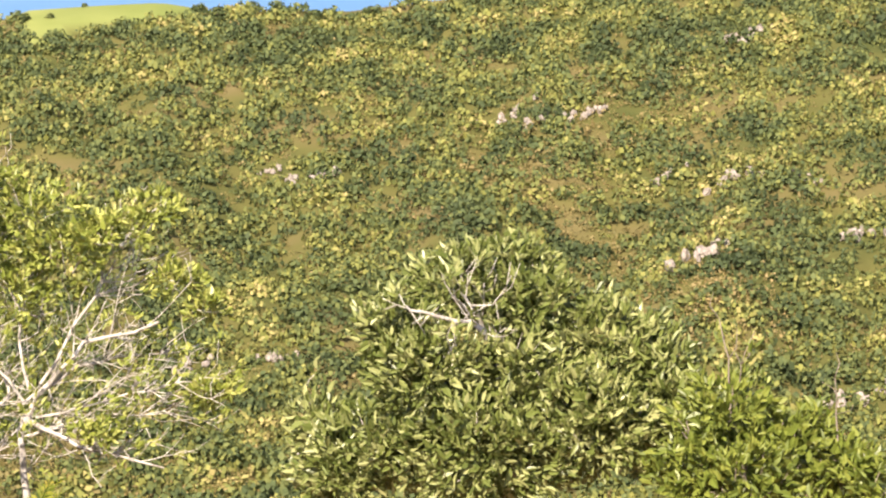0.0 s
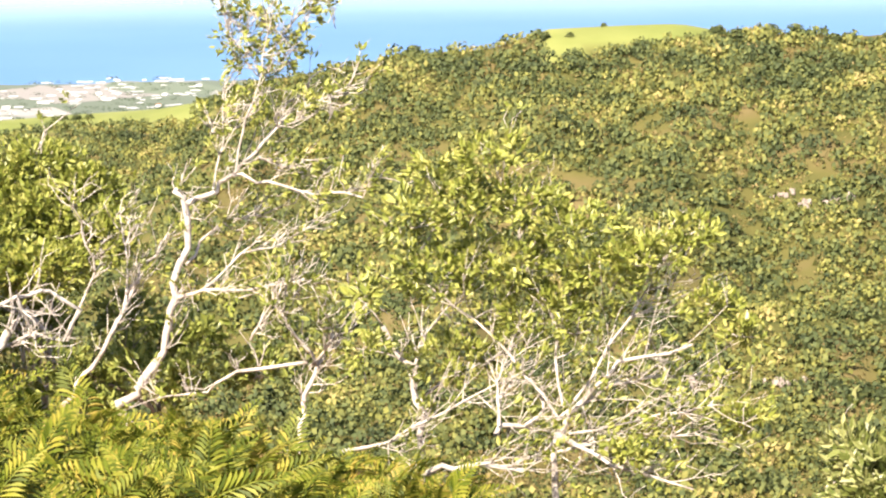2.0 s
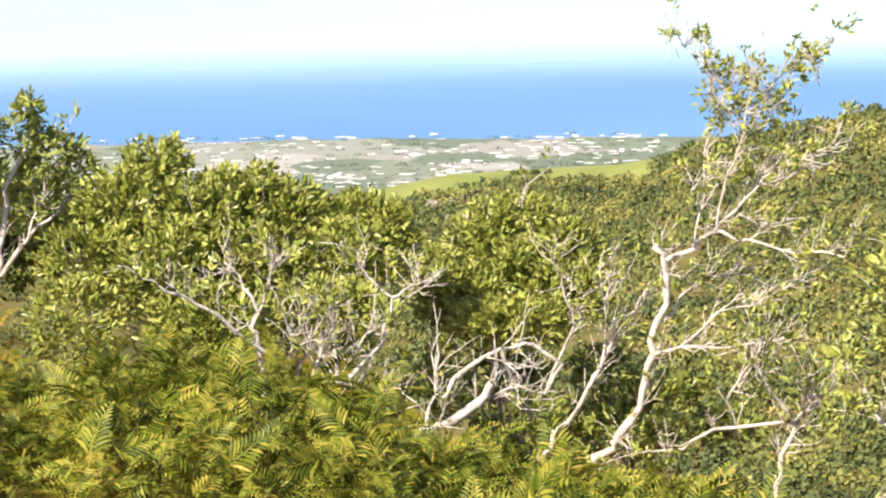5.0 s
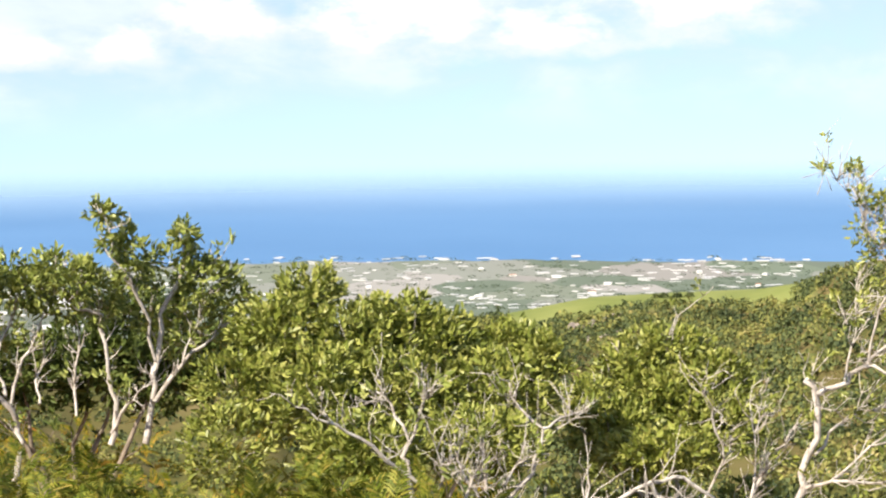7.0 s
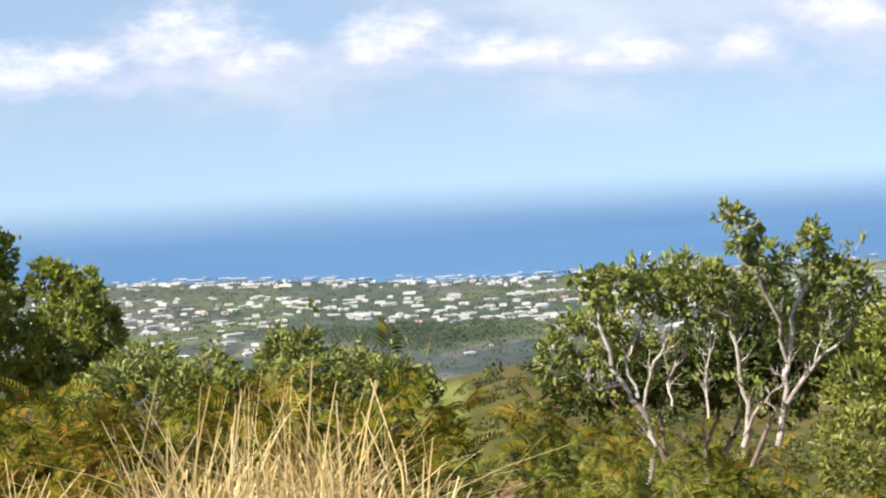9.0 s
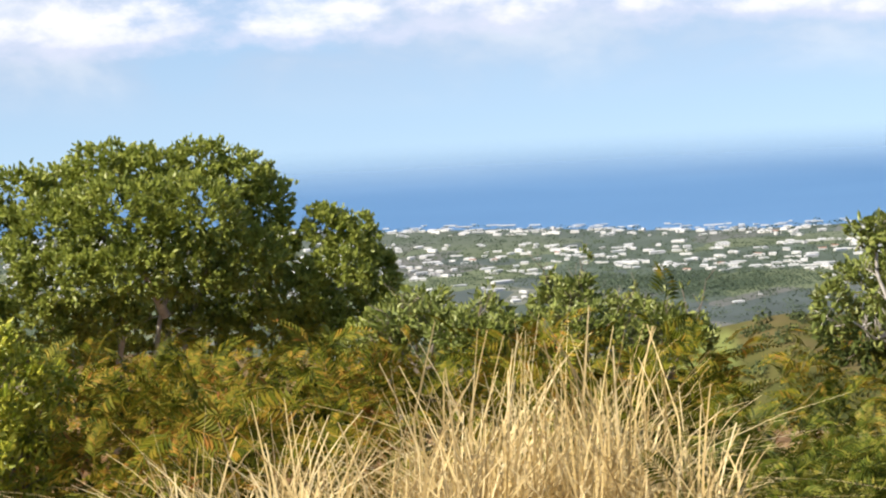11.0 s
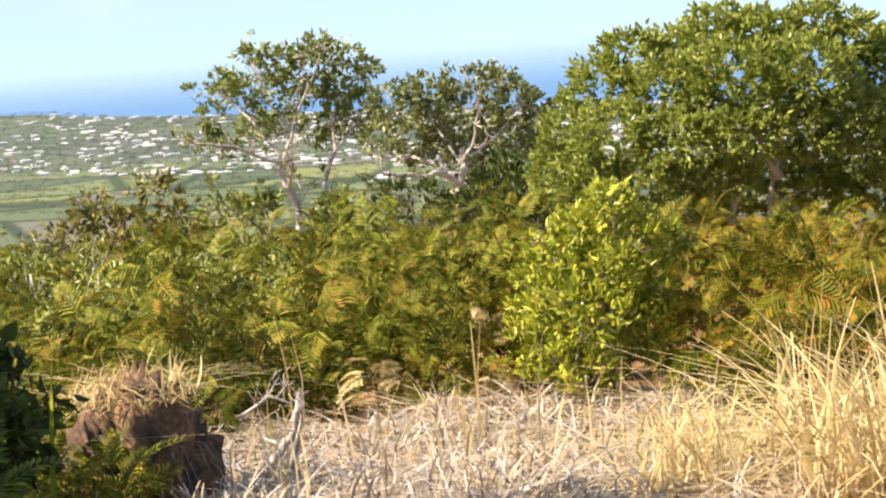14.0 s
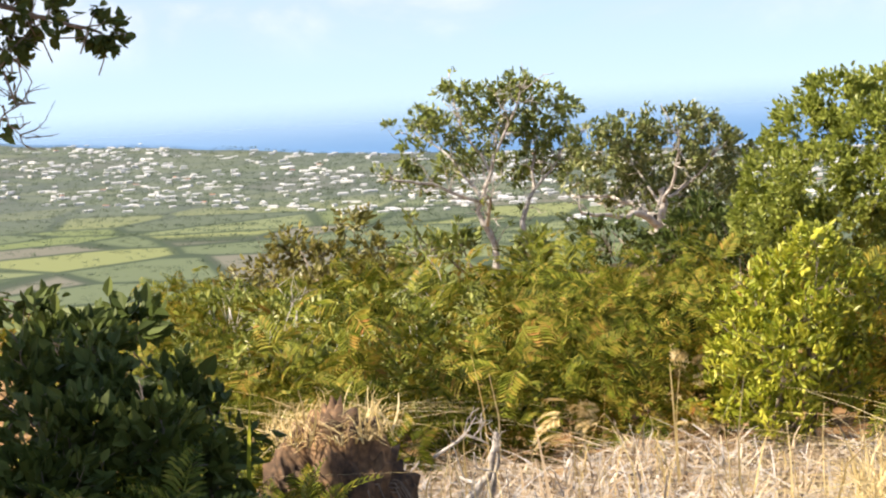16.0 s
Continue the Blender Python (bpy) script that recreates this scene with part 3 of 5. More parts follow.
def sub_twigs(line, count, length, r, rng, lean, depth=1):
    """Side twigs along a limb. Returns meshes and the twigs' ends with their directions."""
    chunks, ends = [], []
    n = len(line)
    for _ in range(count):
        k = rng.integers(max(1, n // 4), n)
        p = line[k]
        along = line[k] - line[k - 1]
        along /= np.linalg.norm(along) + 1e-9
        d = along * 0.6 + rng.normal(size=3) * 0.55 + lean
        d /= np.linalg.norm(d) + 1e-9
        ln = length * rng.uniform(0.4, 1.2)
        mid = p + d * ln * 0.5 + rng.normal(size=3) * ln * 0.08
        end = p + d * ln + rng.normal(size=3) * ln * 0.12 + np.array([0, 0, ln * 0.1])
        v, f, fine = tube([p, mid, end], r, r * 0.45, 4, 0.1, rng, (0,) if depth < 1 else (0, 0.5))
        chunks.append((v, f))
        ends.append((end, d))
        if depth > 0:
            c2, e2 = sub_twigs(fine, 3, length * 0.5, r * 0.6, rng, lean, depth - 1)
            chunks += c2
            ends += e2
    return chunks, ends


def shell_points(blobs, density, rng, deep=0.35, gap=5.0):
    """Points in the outer layer of a crown made of several lobes, with the way out of each."""
    pts, out = [], []
    for x, y, z, rx, rz in blobs:
        ry = (rx + rz) / 2
        n = max(6, int(density * (rx * rz + rx * ry + ry * rz) * 4))
        d = rng.normal(size=(n, 3))
        d /= np.linalg.norm(d, axis=1, keepdims=True)
        lump = np.array([noise.noise((q[0] * 2.3 + x * 3, q[1] * 2.3 + y, q[2] * 2.3 + z * 3)) for q in d])
        rad = (1 - deep * rng.random(n) ** 1.6) * (1 + 0.22 * lump)
        p = np.array([x, y, z]) + d * np.array([rx, ry, rz]) * rad[:, None]
        keep = np.array([noise.noise((q[0] * gap, q[1] * gap, q[2] * gap)) > -0.12 for q in p])
        pts.append(p[keep])
        out.append(d[keep])
    return np.concatenate(pts), np.concatenate(out)


def plant(name, at, label, category, crown=(), limbs=(), leaf=None, bark=None, seed=1, density=60, per=7, size=0.09, width=0.2,
          twigs=6, twig_len=0.35, leafy=0.3, lean=(0.1, 0, 0.25), up=0.5, group="", stems=5, first="trunk", deep=0.35, twig_r=0.006, shade_blobs=(), core=0.5):
    """A woody plant: its own limbs, side twigs, and a crown of leaf tufts over the lobes."""
    rng = np.random.default_rng(seed)
    at = Vector(at)
    gz = min(height(at.x, at.y), at.z)
    root = thing(name, (at.x, at.y, gz), label, category, group)
    up_off = np.array([0, 0, at.z - gz])
    lean = np.array(lean)
    ends, fines = [], []
    limbs = list(limbs)
    crown = [tuple(np.array(b) + np.array([0, 0, up_off[2], 0, 0])) for b in crown]
    if not limbs and crown:
        order = sorted(crown, key=lambda b: -b[3])[:stems]
        for b in order:
            foot = np.array([rng.normal() * 0.12, rng.normal() * 0.12, -0.08])
            top = np.array(b[:3]) + np.array([0, 0, b[4] * 0.4])
            mid = foot * 0.5 + top * 0.5 + rng.normal(size=3) * 0.12
            limbs.append((0.03, 0.008, [tuple(foot), tuple(mid), tuple(top)]))
        up_off = np.zeros(3)
    for k, (r0, r1, pts) in enumerate(limbs):
        pts = [np.array(p) + up_off for p in pts]
        if k == 0 and up_off[2] > 0.02:
            pts = [np.array([pts[0][0], pts[0][1], -0.08])] + pts
        v, f, fine = tube(pts, r0, r1, 7, 0.08, rng)
        mesh_object(first if k == 0 else "limb", v, f, bark, root, True)
        fines.append(fine)
        ends.append((fine[-1], fine[-1] - fine[-2]))
    chunks = []
    for fine in fines:
        ch, en = sub_twigs(fine, twigs, twig_len, twig_r, rng, lean)
        chunks += ch
        ends += en
    tufts_p, tufts_d = [], []
    if crown:
        p, d = shell_points(crown, density, rng, deep, 0.45 / size)
        tufts_p.append(p)
        tufts_d.append(d + np.array([0, 0, up]))
        # thin shoots that carry the outer tufts
        for q, dd in list(zip(p, d))[:: max(1, len(p) // 90)]:
            a = q - dd * size * rng.uniform(1.5, 4) - np.array([0, 0, size * 1.5])
            v, f, _ = tube([a, (a + q) / 2 + rng.normal(size=3) * size * 0.2, q], size * 0.06, size * 0.03, 4, steps=(0,))
            chunks.append((v, f))
    if chunks:
        v, f = join(chunks)
        tagged(mesh_object("branchwork", v, f, bark, root, True), kind="stuff")
    if leafy > 0 and ends:
        e = [(p, d) for p, d in ends if rng.random() < leafy]
        if e:
            tufts_p.append(np.array([p for p, _ in e]))
            tufts_d.append(np.array([d for _, d in e]) + np.array([0, 0, up]))
    if tufts_p:
        v, f = rosettes(np.concatenate(tufts_p), np.concatenate(tufts_d), per, size, width, rng)
        tagged(mesh_object("crown", v, f, leaf, root), kind="stuff")
    if crown and core > 0:
        # larger leaves added inside the lobes to block light and darken the gaps
        inner = [(x, y, z, rx * 0.72, rz * 0.72) for x, y, z, rx, rz in crown]
        p, d = shell_points(inner, density * core, rng, 0.8, 0.1)
        v, f = rosettes(p, d, per, size * 1.35, width * 1.2, rng, 1.6)
        tagged(mesh_object("inner_foliage", v, f, leaf, root), kind="stuff")
    if shade_blobs:
        # oversized leaves in lobes out of view, there only to cast shade
        p, d = shell_points(shade_blobs, 34, rng)
        v, f = rosettes(p, d, 7, 0.17, 0.27, rng)
        tagged(mesh_object("crown", v, f, leaf, root), kind="stuff")
    return root


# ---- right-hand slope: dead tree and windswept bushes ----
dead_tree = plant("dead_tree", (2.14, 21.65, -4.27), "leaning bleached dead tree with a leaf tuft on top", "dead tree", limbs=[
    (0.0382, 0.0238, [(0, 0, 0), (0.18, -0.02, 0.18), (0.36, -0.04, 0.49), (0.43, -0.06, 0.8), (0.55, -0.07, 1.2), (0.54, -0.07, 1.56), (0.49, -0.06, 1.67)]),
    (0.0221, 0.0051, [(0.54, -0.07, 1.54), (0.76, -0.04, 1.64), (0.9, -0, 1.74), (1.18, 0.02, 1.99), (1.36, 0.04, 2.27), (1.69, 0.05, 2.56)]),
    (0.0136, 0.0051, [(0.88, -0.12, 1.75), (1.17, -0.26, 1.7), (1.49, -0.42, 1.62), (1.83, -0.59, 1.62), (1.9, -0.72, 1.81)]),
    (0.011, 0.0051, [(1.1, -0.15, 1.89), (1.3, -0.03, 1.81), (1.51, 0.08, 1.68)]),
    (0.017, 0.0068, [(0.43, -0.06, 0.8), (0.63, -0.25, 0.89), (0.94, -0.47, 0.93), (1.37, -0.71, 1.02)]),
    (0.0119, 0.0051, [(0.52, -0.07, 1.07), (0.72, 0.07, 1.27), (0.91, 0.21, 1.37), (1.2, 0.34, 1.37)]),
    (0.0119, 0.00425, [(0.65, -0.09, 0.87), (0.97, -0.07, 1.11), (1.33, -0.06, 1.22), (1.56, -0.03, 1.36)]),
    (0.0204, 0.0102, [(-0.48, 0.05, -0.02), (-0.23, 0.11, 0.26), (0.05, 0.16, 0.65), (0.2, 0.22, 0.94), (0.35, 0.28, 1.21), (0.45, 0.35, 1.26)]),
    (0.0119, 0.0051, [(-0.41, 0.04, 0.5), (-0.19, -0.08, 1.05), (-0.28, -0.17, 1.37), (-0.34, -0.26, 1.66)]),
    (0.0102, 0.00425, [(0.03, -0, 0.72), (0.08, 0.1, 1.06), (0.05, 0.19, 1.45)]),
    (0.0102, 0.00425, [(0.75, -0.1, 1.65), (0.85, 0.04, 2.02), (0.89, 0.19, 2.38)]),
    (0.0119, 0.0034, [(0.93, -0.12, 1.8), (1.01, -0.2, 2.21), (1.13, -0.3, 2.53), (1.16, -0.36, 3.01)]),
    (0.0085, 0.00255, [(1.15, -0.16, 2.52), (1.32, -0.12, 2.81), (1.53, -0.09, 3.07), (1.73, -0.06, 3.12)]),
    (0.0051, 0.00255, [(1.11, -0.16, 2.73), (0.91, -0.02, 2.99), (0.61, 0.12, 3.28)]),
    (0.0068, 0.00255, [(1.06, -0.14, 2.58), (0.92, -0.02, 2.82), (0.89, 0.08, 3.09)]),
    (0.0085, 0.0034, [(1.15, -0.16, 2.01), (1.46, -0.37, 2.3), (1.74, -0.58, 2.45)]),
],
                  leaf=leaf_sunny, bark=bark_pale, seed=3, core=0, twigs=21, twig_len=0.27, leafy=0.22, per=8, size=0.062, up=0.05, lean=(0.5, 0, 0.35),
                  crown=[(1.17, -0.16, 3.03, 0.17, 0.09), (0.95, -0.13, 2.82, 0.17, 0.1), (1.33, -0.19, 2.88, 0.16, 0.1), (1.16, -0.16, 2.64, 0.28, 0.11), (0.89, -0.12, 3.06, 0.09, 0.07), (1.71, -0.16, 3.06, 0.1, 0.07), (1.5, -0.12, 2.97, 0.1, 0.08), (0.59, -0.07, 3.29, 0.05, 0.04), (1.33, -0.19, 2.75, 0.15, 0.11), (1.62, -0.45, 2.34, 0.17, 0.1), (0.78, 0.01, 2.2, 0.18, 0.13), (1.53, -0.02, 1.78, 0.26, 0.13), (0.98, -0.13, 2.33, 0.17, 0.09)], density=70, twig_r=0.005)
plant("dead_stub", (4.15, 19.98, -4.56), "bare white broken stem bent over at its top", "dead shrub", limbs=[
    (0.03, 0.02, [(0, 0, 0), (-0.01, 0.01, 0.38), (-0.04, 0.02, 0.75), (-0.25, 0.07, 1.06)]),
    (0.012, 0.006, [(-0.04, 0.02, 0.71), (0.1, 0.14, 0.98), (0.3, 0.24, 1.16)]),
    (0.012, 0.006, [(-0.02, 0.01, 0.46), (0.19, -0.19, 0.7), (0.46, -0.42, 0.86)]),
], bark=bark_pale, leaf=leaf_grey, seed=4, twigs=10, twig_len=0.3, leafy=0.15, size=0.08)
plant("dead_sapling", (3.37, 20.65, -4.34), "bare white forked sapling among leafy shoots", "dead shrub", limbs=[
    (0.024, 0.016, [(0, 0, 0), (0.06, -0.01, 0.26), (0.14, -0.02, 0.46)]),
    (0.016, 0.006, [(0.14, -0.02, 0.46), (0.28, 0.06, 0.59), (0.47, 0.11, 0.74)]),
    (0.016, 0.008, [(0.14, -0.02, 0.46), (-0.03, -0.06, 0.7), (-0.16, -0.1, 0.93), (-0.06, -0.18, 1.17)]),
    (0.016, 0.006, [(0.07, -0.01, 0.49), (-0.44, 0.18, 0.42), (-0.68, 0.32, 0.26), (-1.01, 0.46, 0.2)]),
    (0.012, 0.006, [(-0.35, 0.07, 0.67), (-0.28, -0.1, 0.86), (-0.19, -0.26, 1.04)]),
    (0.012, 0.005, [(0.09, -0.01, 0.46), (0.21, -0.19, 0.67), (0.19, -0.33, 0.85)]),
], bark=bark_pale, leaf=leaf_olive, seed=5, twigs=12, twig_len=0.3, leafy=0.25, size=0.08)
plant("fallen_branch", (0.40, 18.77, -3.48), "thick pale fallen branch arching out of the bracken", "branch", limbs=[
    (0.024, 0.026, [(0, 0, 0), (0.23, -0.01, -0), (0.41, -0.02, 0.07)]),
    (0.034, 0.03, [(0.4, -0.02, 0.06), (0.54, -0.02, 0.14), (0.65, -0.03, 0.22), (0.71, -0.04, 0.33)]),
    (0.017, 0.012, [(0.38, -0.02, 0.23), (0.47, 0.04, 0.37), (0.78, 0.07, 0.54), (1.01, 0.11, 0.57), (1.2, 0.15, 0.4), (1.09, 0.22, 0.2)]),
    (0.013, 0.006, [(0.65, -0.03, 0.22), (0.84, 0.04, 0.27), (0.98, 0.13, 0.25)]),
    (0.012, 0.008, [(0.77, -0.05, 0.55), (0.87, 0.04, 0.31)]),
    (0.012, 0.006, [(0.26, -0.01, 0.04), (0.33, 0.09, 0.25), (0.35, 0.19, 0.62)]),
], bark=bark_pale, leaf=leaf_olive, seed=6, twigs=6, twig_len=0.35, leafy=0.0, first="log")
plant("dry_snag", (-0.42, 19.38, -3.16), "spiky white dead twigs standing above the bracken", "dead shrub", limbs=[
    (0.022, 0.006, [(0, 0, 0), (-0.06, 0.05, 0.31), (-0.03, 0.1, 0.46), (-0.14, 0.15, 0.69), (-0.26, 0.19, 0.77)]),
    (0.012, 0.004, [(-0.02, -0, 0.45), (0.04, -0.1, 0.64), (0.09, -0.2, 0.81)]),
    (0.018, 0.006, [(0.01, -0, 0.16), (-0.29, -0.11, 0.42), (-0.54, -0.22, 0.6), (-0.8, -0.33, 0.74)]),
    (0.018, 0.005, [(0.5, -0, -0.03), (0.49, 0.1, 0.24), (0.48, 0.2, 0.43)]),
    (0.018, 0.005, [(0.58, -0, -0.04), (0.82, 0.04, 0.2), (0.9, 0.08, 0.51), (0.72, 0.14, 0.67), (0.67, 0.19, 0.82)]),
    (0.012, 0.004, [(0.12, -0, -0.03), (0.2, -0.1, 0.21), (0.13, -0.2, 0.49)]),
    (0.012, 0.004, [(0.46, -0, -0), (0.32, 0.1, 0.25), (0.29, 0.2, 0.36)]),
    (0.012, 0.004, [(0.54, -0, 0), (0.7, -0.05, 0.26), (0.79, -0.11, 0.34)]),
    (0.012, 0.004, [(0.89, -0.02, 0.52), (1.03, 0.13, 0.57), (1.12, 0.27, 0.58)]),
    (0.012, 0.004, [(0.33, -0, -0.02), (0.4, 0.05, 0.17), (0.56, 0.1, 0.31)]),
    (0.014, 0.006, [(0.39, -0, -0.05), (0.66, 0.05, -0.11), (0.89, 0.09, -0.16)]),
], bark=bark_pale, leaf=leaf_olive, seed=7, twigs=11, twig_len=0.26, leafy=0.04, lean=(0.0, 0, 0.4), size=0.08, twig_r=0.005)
plant("silvery_bush", (6.62, 14.68, -4.29), "dense grey-green bush with a bare white limb", "bush", crown=[(-0.13, 0.32, 1.56, 0.27, 0.18), (0.14, 0.3, 1.61, 0.31, 0.16), (0.21, 0.15, 1.42, 0.32, 0.23), (-0.55, 0.28, 1.31, 0.24, 0.22), (-0.46, 0.02, 1.11, 0.34, 0.25), (0.07, -0.12, 1.09, 0.35, 0.22), (-0.2, -0.22, 0.71, 0.53, 0.34), (-0.71, 0.12, 0.7, 0.38, 0.25), (0.59, -0.04, 1.21, 0.34, 0.24), (0.79, -0.15, 1.01, 0.31, 0.29), (0.37, -0.38, 0.81, 0.38, 0.31), (-0.98, 0.45, 0.76, 0.17, 0.19), (-0.94, 0.21, 0.55, 0.25, 0.19), (0.82, -0.41, 0.73, 0.25, 0.29)], limbs=[
    (0.05, 0.03, [(0, 0, 0), (-0.02, 0.02, 0.43), (-0.03, 0.03, 0.91)]),
    (0.028, 0.008, [(-0.03, 0.03, 0.91), (-0.07, -0.01, 1.14), (-0.14, -0.04, 1.32), (-0.27, -0.04, 1.39), (-0.43, -0.04, 1.44), (-0.6, -0.03, 1.49)]),
    (0.016, 0.006, [(-0.09, 0.07, 1.3), (-0.17, -0, 1.44), (-0.29, -0.05, 1.57)]),
    (0.012, 0.006, [(-0.04, 0.04, 1.04), (0, -0.08, 1.15)]),
    (0.012, 0.005, [(-0.06, 0.05, 1.04), (-0.22, 0.02, 1.1), (-0.38, -0.02, 1.14)]),
    (0.03, 0.01, [(-0.02, 0.02, 0.43), (0.39, 0.04, 0.68), (0.73, 0.1, 1.04)]),
    (0.03, 0.01, [(-0.02, 0.02, 0.43), (-0.36, 0.29, 0.59), (-0.67, 0.53, 0.71), (-0.88, 0.72, 0.71)]),
], leaf=leaf_grey, bark=bark_pale, seed=8, density=190, per=10, size=0.075, twigs=4, leafy=0.3, width=0.17)
plant("low_bush", (7.55, 13.51, -4.18), "low dark green leafy bush on the slope", "bush", crown=[(-0.09, 0.08, 0.83, 0.34, 0.23), (0.06, -0.14, 0.66, 0.3, 0.21), (-0.33, -0.02, 0.59, 0.3, 0.21), (-0.22, -0.32, 0.58, 0.36, 0.18), (0.35, -0.31, 0.57, 0.27, 0.15), (0.33, -0.06, 0.74, 0.18, 0.12), (0.44, -0.5, 0.51, 0.18, 0.15)], leaf=leaf_deep, bark=bark_brown, seed=9, density=150, per=9, size=0.065)
plant("windswept_bush", (4.92, 19.02, -4.74), "sparse windswept bush of pale branches and yellow-green leaves", "bush", crown=[(-0.34, 0.32, 2.56, 0.3, 0.13), (-0.73, 0.41, 2.41, 0.24, 0.16), (-0.53, 0.37, 2.2, 0.36, 0.16), (-0.11, 0.26, 2.2, 0.28, 0.18), (-0.95, 0.37, 2.14, 0.28, 0.18), (0.21, 0.06, 2.05, 0.32, 0.16), (0.67, -0.18, 1.87, 0.33, 0.16), (0.94, -0.27, 2.03, 0.18, 0.1), (0.39, 0, 1.73, 0.36, 0.16), (-0.2, 0.38, 1.78, 0.44, 0.2), (-0.78, 0.43, 1.72, 0.32, 0.2), (0.07, 0.3, 1.41, 0.48, 0.2), (-1.32, 0.14, 1.63, 0.1, 0.12), (1.23, -0.49, 1.33, 0.16, 0.1), (1.04, -0.31, 1.51, 0.24, 0.12), (1.2, -0.59, 0.75, 0.18, 0.09), (0.39, -0.42, 0.52, 0.19, 0.07), (-1.33, 0.13, 1.23, 0.19, 0.12), (-0.58, 0.58, 1.06, 0.36, 0.16)], limbs=[
    (0.03, 0.012, [(0, 0, 0), (0.01, 0.01, 0.53), (0.18, -0.04, 0.82), (0.44, -0.13, 1.07), (0.94, -0.28, 1.22)]),
    (0.02, 0.006, [(0.01, 0.01, 0.59), (0.36, -0.26, 0.39), (0.84, -0.58, 0.25)]),
    (0.022, 0.01, [(-0.4, 0.12, 0.57), (-0.35, 0.16, 0.64), (-0.18, 0.16, 0.61), (-0.03, 0.18, 0.72), (-0.04, 0.23, 0.86)]),
    (0.016, 0.008, [(-0.38, 0.11, 0.64), (-0.36, 0.21, 0.92)]),
    (0.026, 0.016, [(-1.11, 0.28, 0.2), (-0.89, 0.13, 0.36), (-0.64, -0.03, 0.41), (-0.28, -0.23, 0.39)]),
    (0.014, 0.005, [(-0.02, 0.01, 0.65), (0.39, -0.01, 0.9), (0.7, 0.01, 0.95), (1.16, -0.04, 0.94)]),
    (0.014, 0.006, [(-1.46, 0.36, 0.48), (-1.17, 0.16, 0.57), (-0.81, -0.06, 0.8), (-0.49, -0.27, 1.02)]),
    (0.012, 0.005, [(0.02, -0, 0.7), (-0.25, 0.22, 1.16), (-0.61, 0.45, 1.46), (-0.89, 0.66, 1.69)]),
    (0.012, 0.004, [(0.06, -0.01, 0.78), (0.06, 0.13, 1.32), (-0.09, 0.32, 1.79), (-0.26, 0.5, 2.26)]),
    (0.012, 0.004, [(0.14, -0.03, 0.82), (0.52, -0.01, 1.33), (0.72, 0.08, 1.55), (0.83, 0.18, 1.77)]),
    (0.01, 0.004, [(0.1, -0.02, 0.58), (0.51, -0.31, 0.69), (0.95, -0.61, 0.85)]),
    (0.01, 0.004, [(0.02, -0, 0.45), (0.52, 0.01, 0.51), (1.03, -0.01, 0.52)]),
], leaf=leaf_sunny, bark=bark_pale, seed=10, core=0.2,
      density=130, per=8, size=0.065, twigs=18, twig_len=0.45, leafy=0.25, lean=(0.45, 0, 0.2), twig_r=0.005)
plant("leafy_bush", (-0.69, 21.25, -3.86), "rounded glossy green bush behind dead twigs", "bush", crown=[(-0.55, 0.18, 1.99, 0.28, 0.21), (-0.74, -0.03, 1.71, 0.38, 0.28), (-1.04, -0.25, 1.31, 0.36, 0.32), (-1.14, -0.66, 0.95, 0.33, 0.29), (0.11, 0.2, 1.76, 0.37, 0.22), (-0.19, -0.01, 1.61, 0.43, 0.3), (-0.48, -0.42, 1.28, 0.5, 0.38), (0.41, 0.21, 1.58, 0.35, 0.26), (0.11, -0.2, 1.25, 0.51, 0.34), (0.98, 0.4, 1.55, 0.33, 0.17), (0.88, 0, 1.25, 0.47, 0.3), (1.24, 0.19, 1.44, 0.22, 0.22), (0.74, -0.6, 0.95, 0.46, 0.25), (-0.09, -1, 0.94, 0.49, 0.24)], leaf=leaf_sunny, bark=bark_pale, seed=11, density=190, per=9, size=0.066)
plant("leafy_bush", (1.62, 22.98, -4.14), "rounded green bush behind the dead tree", "bush", crown=[(0.03, 0.2, 1.58, 0.45, 0.2), (-0.31, 0.02, 1.37, 0.37, 0.26), (0.38, -0.04, 1.37, 0.37, 0.23), (0.04, -0.2, 1.16, 0.51, 0.32), (-0.45, -0.57, 1.04, 0.41, 0.27), (0.48, -0.45, 1.05, 0.27, 0.27), (-0.66, -0.36, 1.2, 0.23, 0.23), (-0.08, -1, 0.91, 0.49, 0.22)], leaf=leaf_sunny, bark=bark_pale, seed=12, density=180, per=9, size=0.066)
plant("leafy_bush", (2.51, 23.03, -5.06), "low leafy undergrowth at the dead tree's foot", "bush", crown=[(0.82, -0.11, 0.75, 0.33, 0.16), (0.11, -0.01, 0.97, 0.37, 0.19), (-0.1, 0.21, 1.17, 0.33, 0.21), (-0.97, 0.09, 1.23, 0.37, 0.19), (-0.25, -0.37, 0.84, 0.37, 0.18), (-1.26, 0.11, 1.51, 0.28, 0.19), (-1.04, -0.91, 1.03, 0.4, 0.22), (-1.4, -0.88, 1.16, 0.27, 0.22), (-0.55, -0.65, 0.8, 0.41, 0.18), (0.2, -0.53, 0.78, 0.36, 0.18), (-1.67, -0.87, 1.39, 0.27, 0.18), (0.44, -0.06, 1.03, 0.28, 0.14)], leaf=leaf_olive, bark=bark_brown, seed=13, density=100, per=8, size=0.075)

